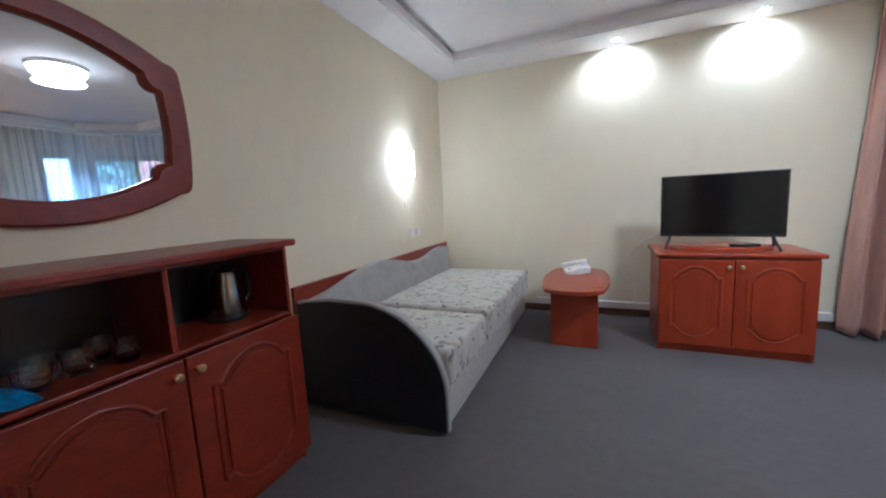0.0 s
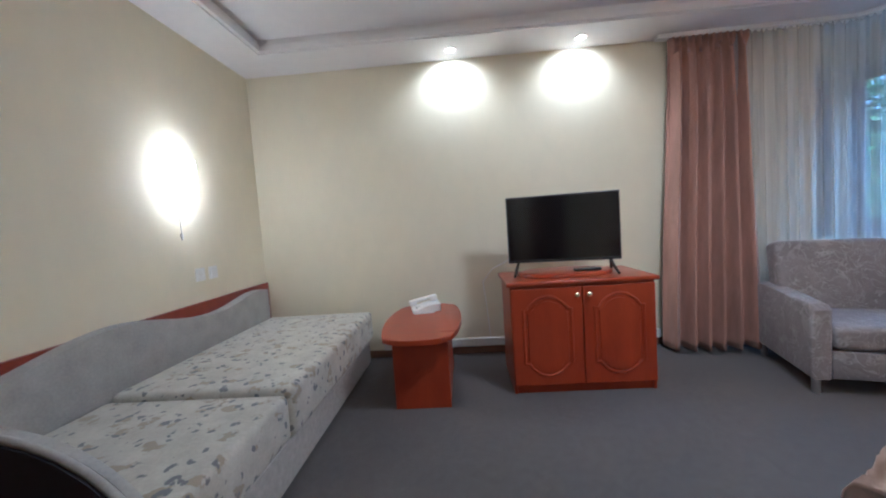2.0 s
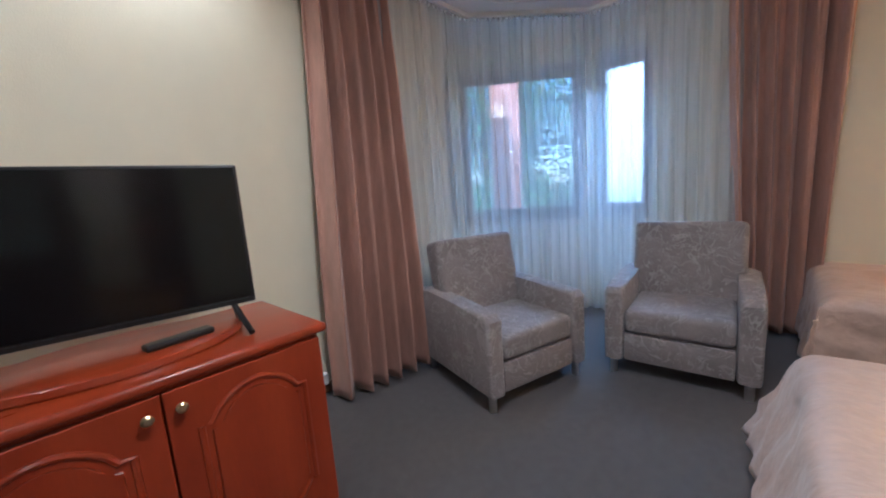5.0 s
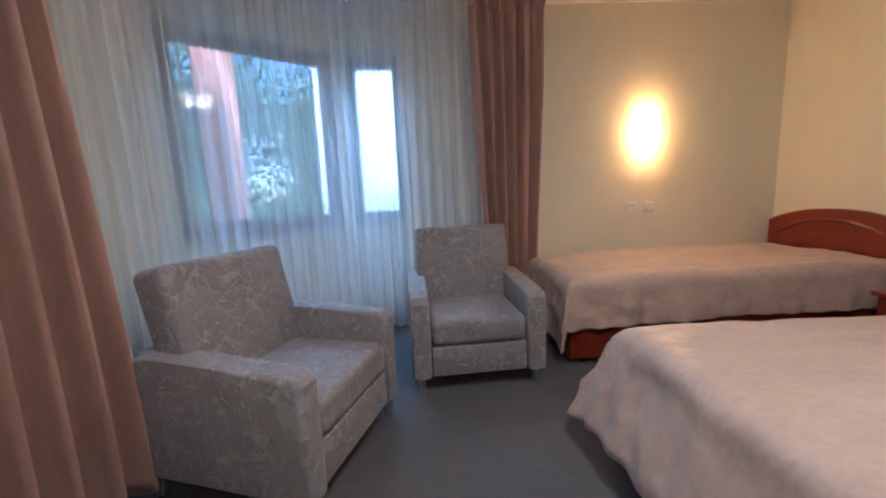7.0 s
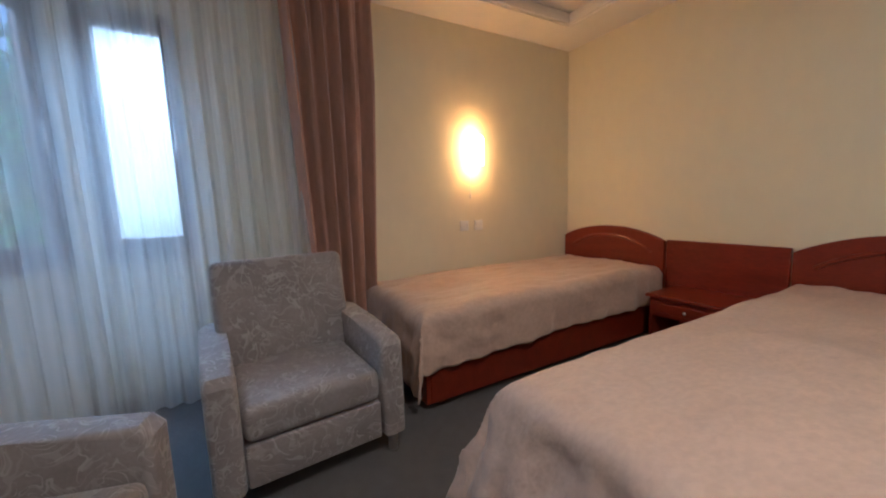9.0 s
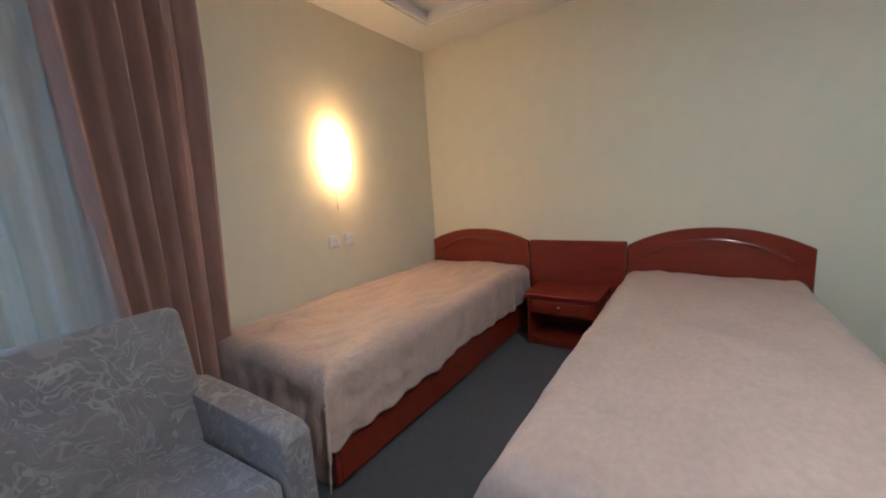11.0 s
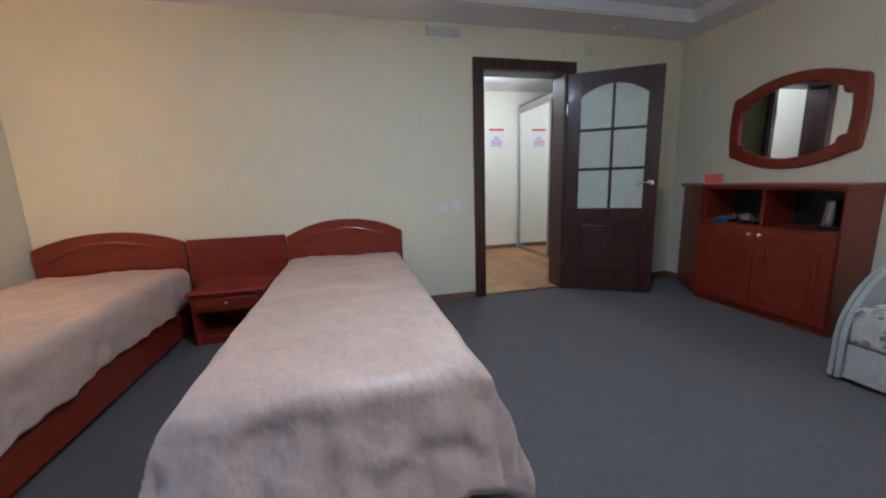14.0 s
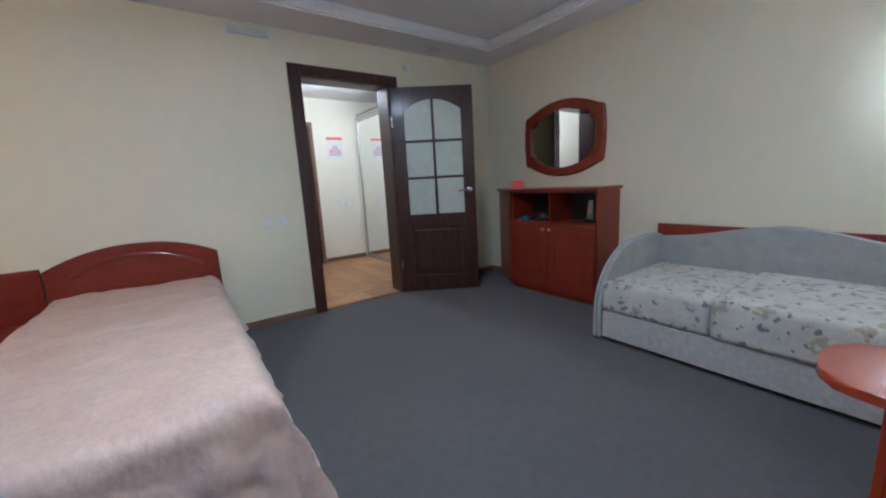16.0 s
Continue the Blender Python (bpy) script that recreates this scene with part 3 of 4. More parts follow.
for sx in (1.68, 2.63):
    e = thing("downlight", pose(sx, 3.945, H), "small lit round downlight recessed in ceiling border", "downlight", "downlights above the television")
    b = Build().lathe([(0.045, 0), (0.045, -0.006), (0.032, -0.008), (0.032, -0.002)], seg=24)
    b.done("ring", CHROME, e, True)
    Build().lathe([(0.028, -0.003), (0.028, -0.006), (0.010, -0.009)], seg=20).done("bulb", BULB, e, True)
e = thing("ceiling_lamp", pose(LAMP_AT[0], LAMP_AT[1], 2.47), "round white flush ceiling lamp, lit", "ceiling lamp")
Build().lathe([(0.20, 0), (0.20, -0.03), (0.18, -0.035)], seg=36).done("base", WHITE, e, True)
Build().lathe([(0.185, -0.035), (0.18, -0.07), (0.14, -0.10), (0.07, -0.118), (0.01, -0.12)], seg=36).done("shade", CEIL_GLOW, e, True)
e = thing("hall_lamp", pose(1.45, -1.15, 2.40), "round white hall ceiling lamp, lit", "ceiling lamp")
Build().lathe([(0.10, 0), (0.10, -0.02)], seg=24).done("base", WHITE, e, True)
Build().lathe([(0.09, -0.02), (0.10, -0.04), (0.07, -0.055), (0.01, -0.06)], seg=24).done("shade", HALL_GLOW, e, True)


# ---- cabinet furniture ----
def arched(x0, x1, z0, z1, rise, n=14):
    """Outline of a raised panel with notched, arched top and bottom."""
    c = (x0 + x1) / 2
    w = (x1 - x0) / 2
    q = 0.16 * (x1 - x0)
    def bow(x):
        return rise * (1 - ((x - c) / (w - q)) ** 2)
    xs = [x0 + q + (x1 - x0 - 2 * q) * i / n for i in range(n + 1)]
    up = [(x, z1 - rise + bow(x)) for x in xs]
    low = [(x, z0 + rise - bow(x)) for x in reversed(xs)]
    return [(x0, z0 + rise + 0.03), (x0, z1 - rise - 0.03), (x0 + q * 0.55, z1 - rise - 0.03)] + up + \
        [(x1 - q * 0.55, z1 - rise - 0.03), (x1, z1 - rise - 0.03), (x1, z0 + rise + 0.03), (x1 - q * 0.55, z0 + rise + 0.03)] + low + [(x0 + q * 0.55, z0 + rise + 0.03)]


def cabinet_door(e, x0, x1, z0, z1, knob_x, wood=None):
    """A leaf in the plane y = 0 that faces -y, with a raised arched panel and a round knob."""
    d = Build().box((x0, -0.018, z0), (x1, 0, z1), 0.004).done("door", wood or CHERRY, e)
    mx = 0.16 * (x1 - x0)
    line = arched(x0 + mx, x1 - mx, z0 + 0.06, z1 - 0.05, 0.045)
    Build().tube([(x, -0.0165, z) for x, z in line + line[:1]], 0.009, 8).done("moulding", wood or CHERRY, d, True)
    Build().prism(arched(x0 + mx + 0.022, x1 - mx - 0.022, z0 + 0.085, z1 - 0.075, 0.042), 1, -0.024, -0.016, 0.006, 3).done("panel", wood or CHERRY, d)
    Build().lathe([(0.006, -0.018), (0.005, -0.028), (0.013, -0.034), (0.014, -0.040), (0.008, -0.045)], at=(knob_x, 0, z1 - 0.045), seg=14, axis=1).done("knob", BRASS, d, True)


# low cabinet on the west wall: local x runs along the wall to the north
# darker mahogany instead of the set's cherry puts the dim light into the wood
e = thing("low_cabinet", pose(0.36, 0.66, 0, 0, 0, 90), "red-brown cabinet, wood darkened for shade, open shelves above two doors", "cabinet")
L = 0.94
b = Build()
b.box((0, 0.02, 0), (0.018, 0.355, 0.972)).box((L - 0.018, 0.02, 0), (L, 0.355, 0.972)).box((0.018, 0.03, 0), (L - 0.018, 0.05, 0.06))
b.box((0.018, 0.343, 0.06), (L - 0.018, 0.355, 0.972)).box((0.018, 0.02, 0.06), (L - 0.018, 0.34, 0.078)).box((0.018, 0.02, 0.672), (L - 0.018, 0.34, 0.69))
b.box((0.455, 0.02, 0.69), (0.473, 0.34, 0.972)).box((0.018, 0.02, 0.955), (L - 0.018, 0.04, 0.972))
b.done("body", MAHOGANY, e)
# black sheets before the wooden back, putting the shelves' shade into colour
Build().box((0.019, 0.3405, 0.691), (0.454, 0.3425, 0.954), 0).box((0.474, 0.3405, 0.691), (L - 0.019, 0.3425, 0.954), 0).done("shelf_shade_sheet", BLACK, e)
Build().prism([(-0.005, -0.02), (L + 0.018, -0.02), (L + 0.018, 0.356), (-0.30, 0.356), (-0.50, 0.30)], 2, 0.972, 1.0, 0.006).done("top", MAHOGANY, e)
cabinet_door(e, 0.004, 0.461, 0.065, 0.675, 0.43, MAHOGANY)
cabinet_door(e, 0.467, L - 0.004, 0.065, 0.675, 0.50, MAHOGANY)
Build().prism([(-0.002, 0.0), (-0.002, 0.355), (-0.32, 0.355), (-0.46, 0.30)], 2, 0.06, 0.97, 0.004).prism([(-0.01, 0.03), (-0.01, 0.345), (-0.3, 0.345), (-0.43, 0.30)], 2, 0.0, 0.06).done("corner_unit", MAHOGANY, e)

# mirror with a barrel-shaped frame on the west wall
def barrel(w, h, bow_x, bow_z, n=16, corner=0.06, scallop=False):
    """Outline with bowed sides; corners rounded outwards, or scooped inwards."""
    us = [-1 + 2 * k / n for k in range(n + 1)]
    hx, hz = w / 2 - corner, h / 2 - corner
    sides = [[(u * hx, -(h / 2 + bow_z * (1 - u * u))) for u in us], [(w / 2 + bow_x * (1 - u * u), u * hz) for u in us],
             [(-u * hx, h / 2 + bow_z * (1 - u * u)) for u in us], [(-(w / 2 + bow_x * (1 - u * u)), -u * hz) for u in us]]
    tips = [(w / 2, -h / 2), (w / 2, h / 2), (-w / 2, h / 2), (-w / 2, -h / 2)]
    pts = []
    for k in range(4):
        pts += sides[k]
        p, q, c = Vector(sides[k][-1]), Vector(sides[(k + 1) % 4][0]), Vector(tips[k])
        c = p + q - c if scallop else c
        pts += [tuple(p * (1 - t) ** 2 + c * (2 * t * (1 - t)) + q * t * t) for t in (0.2, 0.4, 0.6, 0.8)]
    return pts


e = thing("wall_mirror", pose(0, 1.015, 1.455), "barrel-shaped wall mirror in a cherry-red wooden frame", "mirror")
o, i = barrel(0.87, 0.50, 0.012, 0.10, corner=0.05), barrel(0.70, 0.37, 0.008, 0.085, corner=0.055, scallop=True)
b = Build()
n = len(o)
rings = [[b.bm.verts.new((x, p[0], p[1])) for p in pts] for x, pts in
         ((0.003, o), (0.026, o), (0.034, [((9 * p[0] + q[0]) / 10, (9 * p[1] + q[1]) / 10) for p, q in zip(o, i)]),
          (0.034, [((p[0] + 6 * q[0]) / 7, (p[1] + 6 * q[1]) / 7) for p, q in zip(o, i)]), (0.022, i), (0.003, i))]
for p, q in zip(rings, rings[1:] + rings[:1]):
    for k in range(n):
        b.bm.faces.new((p[k], p[(k + 1) % n], q[(k + 1) % n], q[k]))
b.done("frame", MAHOGANY, e)
Build().prism(barrel(0.74, 0.41, 0.01, 0.085, corner=0.03), 0, 0.008, 0.012).done("glass", MIRROR, e)

# things on and in the cabinet
e = thing("electric_kettle", pose(0.16, 1.44, 0.69), "steel and black electric kettle on the open shelf", "kettle")
Build().lathe([(0.075, 0), (0.078, 0.012), (0.07, 0.02)], seg=24).done("base", BLACK, e, True)
Build().lathe([(0.068, 0.02), (0.07, 0.03), (0.062, 0.10), (0.050, 0.18), (0.046, 0.195)], seg=28).done("body", STEEL, e, True)
Build().lathe([(0.046, 0.195), (0.04, 0.21), (0.012, 0.218), (0.01, 0.228)], seg=20).tube([(0, 0.045, 0.20), (0, 0.085, 0.195), (0, 0.105, 0.15), (0, 0.10, 0.08), (0, 0.072, 0.045)], 0.011).done("handle", BLACK, e, True)


def glass_cup(m):
    e = thing("glass_cup", m, "clear glass tea cup on the open shelf", "cup", "glass cups")
    Build().lathe([(0.026, 0), (0.034, 0.02), (0.040, 0.065), (0.0375, 0.065), (0.031, 0.022), (0.01, 0.006)], seg=20).done("bowl", GLASS, e, True)
    Build().tube([(0.038, 0, 0.052), (0.058, 0, 0.05), (0.06, 0, 0.032), (0.036, 0, 0.022)], 0.004, 6).done("handle", GLASS, e, True)
    return e


for k, (x, y, r) in enumerate(((0.22, 0.94, 20), (0.25, 1.04, 120), (0.14, 1.02, 80), (0.24, 0.84, 200), (0.16, 0.88, 300))):
    glass_cup(pose(x, y, 0.69, 0, 0, r))
random.seed(4)
tagged(Build().sheet(10, 8, lambda u, v: Vector((0.17 + 0.16 * u, 0.70 + 0.13 * v, 0.693 + 0.035 * math.sin(3.1 * u) * math.sin(3.1 * v) + 0.006 * random.random()))).done("tea_packet", BLUEPACK), "crumpled blue foil packet on the open shelf", "packet")
e = thing("info_card", pose(0.17, 0.58, 1.0, 0, 0, -55), "red folded information card on the cabinet", "card")
Build().box((-0.065, -0.002, 0), (0.065, 0.0, 0.085), 0, m=pose(0, -0.022, 0, -14)).box((-0.065, 0.0, 0), (0.065, 0.002, 0.085), 0, m=pose(0, 0.022, 0, 14)).done("sheet", REDPAPER, e)
Build().lathe([(0.022, 0.0), (0.022, 0.0015)], at=(0, 0, 0), seg=16, axis=1).done("print", PAPER, e, m=pose(0, -0.0215, 0.045, -14) @ pose(0, -0.004, 0))

# ---- daybed on the west wall ----
e = thing("daybed", pose(0.0, 1.92, 0), "grey daybed with curved end, printed mattress, no bedding", "daybed")
Build().box((0.0, 0.0, 0.30), (0.024, 2.19, 0.693), 0.003).done("wall_board", MAHOGANY, e)
curve = [(0.03, 0.02), (0.03, 0.60)] + [(0.10, 0.615), (0.25, 0.63)] + arc(0.40, 0.20, 0.50, 0.43, 80, 0, 14) + [(0.90, 0.02)]
Build().prism(curve, 1, 0.006, 0.044, 0.004).done("end_panel", NAVY, e)
Build().prism([(x + 0.006 * (x > 0.3), z + 0.006 * (z > 0.1)) for x, z in curve], 1, 0.036, 0.062, 0.009).done("end_inner", GREYCLOTH, e)
Build().tube([(x + 0.004 * (x > 0.3), 0.022, z + 0.006) for x, z in curve[1:]], 0.011, 10).done("piping", PIPING, e, True)
ys = [0.06 + (2.05 - 0.06) * k / 40 for k in range(41)]


def back_height(y):
    u = (y - 0.06) / 1.99
    return 0.595 + 0.12 * math.exp(-((u - 0.36) / 0.22) ** 2) + 0.075 * math.exp(-((u - 0.93) / 0.16) ** 2)


Build().prism([(0.06, 0.2)] + [(y, back_height(y)) for y in ys] + [(2.05, 0.2)], 0, 0.026, 0.10, 0.018, 3).done("back_cushion", GREYCLOTH, e, True)
Build().box((0.10, 0.065, 0.03), (0.895, 2.02, 0.215), 0.008).done("base_box", LIGHTBOX, e)
Build().box((0.105, 0.07, 0.22), (0.915, 0.67, 0.415), 0.03, 4).done("mattress_short", TICKING, e, True)
Build().box((0.105, 0.675, 0.22), (0.93, 2.03, 0.435), 0.03, 4).done("mattress_long", TICKING, e, True)
for fx in (0.15, 0.80):
    for fy in (0.10, 1.90):
        Build().box((fx, fy, 0), (fx + 0.05, fy + 0.05, 0.03)).done("foot", BLACK, e)

# ---- small table with telephone ----
e = thing("side_table", pose(1.39, 3.52, 0), "cherry-red side table with a rounded top", "table")
top = []
for k in range(16):
    u = -1 + 2 * k / 15
    top.append((u * 0.15, -0.43 - 0.03 * (1 - u * u)))
for k in range(16):
    u = -1 + 2 * k / 15
    top.append((0.195 + 0.055 * (1 - u * u), u * 0.40))
top = top + [(-x, -y) for x, y in top]
Build().prism(top, 2, 0.432, 0.462, 0.010, 3).done("top", CHERRY_FLAT, e, True)
Build().box((-0.165, -0.30, 0.0), (0.165, -0.275, 0.432)).box((-0.165, 0.275, 0.0), (0.165, 0.30, 0.432)).box((-0.165, -0.275, 0.03), (-0.145, 0.275, 0.432)).box((0.145, -0.275, 0.03), (0.165, 0.275, 0.432)).done("leg_panel", CHERRY, e)
e = thing("telephone", pose(1.38, 3.76, 0.466, 0, 0, -78), "white corded desk telephone on side table", "telephone")
Build().prism([(-0.10, 0), (0.10, 0), (0.10, 0.055), (0.02, 0.05), (-0.10, 0.02)], 0, -0.085, 0.085, 0.006).done("base", WHITE, e)
Build().box((-0.08, -0.105, 0.062), (-0.025, 0.105, 0.085), 0.010, 3, m=pose(0, 0, 0, 10)).box((-0.082, -0.105, 0.045), (-0.023, -0.05, 0.07), 0.008, m=pose(0, 0, 0, 10)).box((-0.082, 0.05, 0.045), (-0.023, 0.105, 0.07), 0.008, m=pose(0, 0, 0, 10)).done("handset", WHITE, e, True)
b = Build()
for i in range(3):
    for j in range(4):
        b.box((0.0 + i * 0.024, -0.075 + j * 0.022, 0.0), (0.016 + i * 0.024, -0.06 + j * 0.022, 0.006), 0.001, 1, m=pose(0, 0.0, 0.034, 8))
b.done("key", PIPING, e)
tagged(Build().box((-0.07, -0.09, 0), (0.07, 0.09, 0.003), 0.0).done("note_sheet", PAPER, m=pose(1.36, 3.74, 0.4625, 0, 0, 15)), "white paper sheet under the telephone", "paper")

# ---- television and its cabinet ----
e = thing("tv_cabinet", pose(1.945, 3.35, 0), "cherry-red two-door television cabinet", "cabinet")
L = 0.855
Build().box((0, 0.0, 0.0), (0.018, 0.47, 0.67)).box((L - 0.018, 0, 0), (L, 0.47, 0.67)).box((0.018, 0.012, 0), (L - 0.018, 0.03, 0.055)).box((0.018, 0.0, 0.055), (L - 0.018, 0.46, 0.073)).box((0.018, 0.45, 0.073), (L - 0.018, 0.47, 0.67)).box((0.018, 0.0, 0.652), (L - 0.018, 0.45, 0.67)).done("body", CHERRY, e)
Build().box((-0.022, -0.03, 0.67), (L + 0.022, 0.48, 0.698), 0.010, 3).done("top", CHERRY_FLAT, e, True)
cabinet_door(e, 0.004, L / 2 - 0.002, 0.058, 0.655, L / 2 - 0.035)
cabinet_door(e, L / 2 + 0.002, L - 0.004, 0.058, 0.655, L / 2 + 0.035)
tagged(Build().lathe([(0.30, 0.0), (0.305, 0.006), (0.30, 0.022), (0.29, 0.026)], seg=48).done("tv_turntable", CHERRY_FLAT, None, True, pose(2.34, 3.58, 0.698) @ Matrix.Diagonal((1, 0.62, 1, 1))), "oval cherry-red turntable under the television", "turntable")
e = thing("television", pose(2.335, 3.575, 0.698, 0, 0, -9), "flat black television on two splayed feet, off", "television")
Build().box((-0.355, -0.012, 0.085), (0.355, 0.022, 0.525), 0.005, 2).box((-0.22, 0.022, 0.13), (0.22, 0.055, 0.40), 0.015, 2).done("casing", BLACK, e)
Build().box((-0.345, -0.0145, 0.105), (0.345, -0.0115, 0.516), 0).done("screen", SCREEN, e)
Build().box((-0.35, -0.016, 0.086), (0.35, -0.0125, 0.100), 0.001).done("lower_bezel", BLACK, e)
for s in (-1, 1):
    Build().tube([(s * 0.29, 0.0, 0.09), (s * 0.305, -0.04, 0.04), (s * 0.315, -0.10, 0.008)], 0.009).tube([(s * 0.29, 0.0, 0.09), (s * 0.305, 0.05, 0.04), (s * 0.315, 0.11, 0.008)], 0.009).done("foot", BLACK, e, True)
tagged(Build().box((-0.085, -0.022, 0), (0.085, 0.022, 0.018), 0.006, 2).done("remote_control", BLACK, m=pose(2.46, 3.49, 0.7245, 0, 0, 8)), "black remote control on the turntable", "remote control")
tagged(Build().tube([(2.05, 3.66, 0.84), (1.98, 3.78, 0.78), (1.89, 3.90, 0.72), (1.82, 4.04, 0.60), (1.84, 4.10, 0.42), (1.86, 4.105, 0.12)], 0.004, 6).done("tv_cable", WHITE, smooth=True), "white cable from television to wall", "cable")
tagged(Build().box((0.98, D - 0.055, 0.07), (3.20, D - 0.018, 0.135), 0.006).done("cable_duct", OFFWHITE), "white duct along the wall above skirting", "duct")


# ---- armchairs ----
def armchair(m):
    e = thing("armchair", m, "grey-lilac brocade armchair on metal legs", "armchair", "armchairs by the window")
    w, d = 0.348, 0.345
    for s in (-1, 1):
        a, b_ = (s * w, s * (w - 0.10))
        o = [(-d, 0.09), (-d, 0.475), (-d + 0.03, 0.505), (-0.05, 0.515), (d - 0.12, 0.525), (d - 0.05, 0.52), (d - 0.02, 0.09)]
        Build().prism(o, 0, min(a, b_), max(a, b_), 0.022, 3).done("arm", UPHOLSTERY, e, True)
    Build().box((-w + 0.102, -d + 0.012, 0.09), (w - 0.102, d - 0.06, 0.245), 0.012, 2).done("seat_base", UPHOLSTERY, e, True)
    b = Build().box((-w + 0.103, -d + 0.004, 0.250), (w - 0.103, d - 0.16, 0.385), 0.035, 4)
    b.done("seat", UPHOLSTERY, e, True)
    Build().box((-w + 0.06, -0.085, -0.24), (w - 0.06, 0.065, 0.245), 0.035, 4, m=pose(0, d - 0.125, 0.562, -12)).done("backrest", UPHOLSTERY, e, True)
    Build().box((-w + 0.02, d - 0.09, 0.09), (w - 0.02, d, 0.52), 0.02, 3).done("back_panel", UPHOLSTERY, e, True)
    for x in (-w + 0.045, w - 0.045):
        for y in (-d + 0.045, d - 0.045):
            Build().lathe([(0.020, 0), (0.020, 0.092)], at=(x, y, 0), seg=14).done("leg", ALU, e, True)
    return e


a1 = armchair(pose(3.98, 3.43, 0, 0, 0, -17))
copy_thing(a1, pose(4.67, 2.61, 0, 0, 0, -86))


# ---- beds ----
def headboard(x0, x1, low, high, e):
    n = 24
    xs = [x0 + (x1 - x0) * k / n for k in range(n + 1)]
    def rise(u):
        return low + (high - low) * max(0.0, 1 - abs(u) ** 2.2)
    us = [-1 + 2 * k / n for k in range(n + 1)]
    Build().prism([(x0, 0.10), (x1, 0.10)] + [(x, rise(u)) for x, u in zip(reversed(xs), reversed(us))], 1, 0.018, 0.05, 0.006).done("headboard", MAHOGANY, e)
    pts = [(x0 + (x1 - x0) * (0.5 + 0.40 * u), 0.052, 0.28 + (rise(u * 0.8) - 0.28) - 0.075 - 0.05 * u * u) for u in us]
    Build().tube(pts, 0.012, 8).done("moulding", MAHOGANY, e, True)


def bed(x0, x1, length, label, low, high):
    e = thing("bed", pose(0, 0, 0), label, "bed", "single beds")
    headboard(x0, x1, low, high, e)
    Build().box((x0 + 0.01, 0.05, 0.04), (x0 + 0.035, length, 0.31)).box((x1 - 0.035, 0.05, 0.04), (x1 - 0.01, length, 0.31)).done("side_rail", MAHOGANY, e)
    Build().box((x0 + 0.01, length, 0.04), (x1 - 0.01, length + 0.025, 0.32)).done("footboard", MAHOGANY, e)
    Build().box((x0 + 0.05, 0.055, 0.24), (x1 - 0.05, length - 0.005, 0.495), 0.04, 3).done("mattress", PAPER, e, True)
    for x in (x0 + 0.08, x1 - 0.08):
        for y in (0.12, length - 0.08):
            Build().lathe([(0.022, 0), (0.024, 0.07)], at=(x, y, 0), seg=12).done("leg", BLACK, e, True)


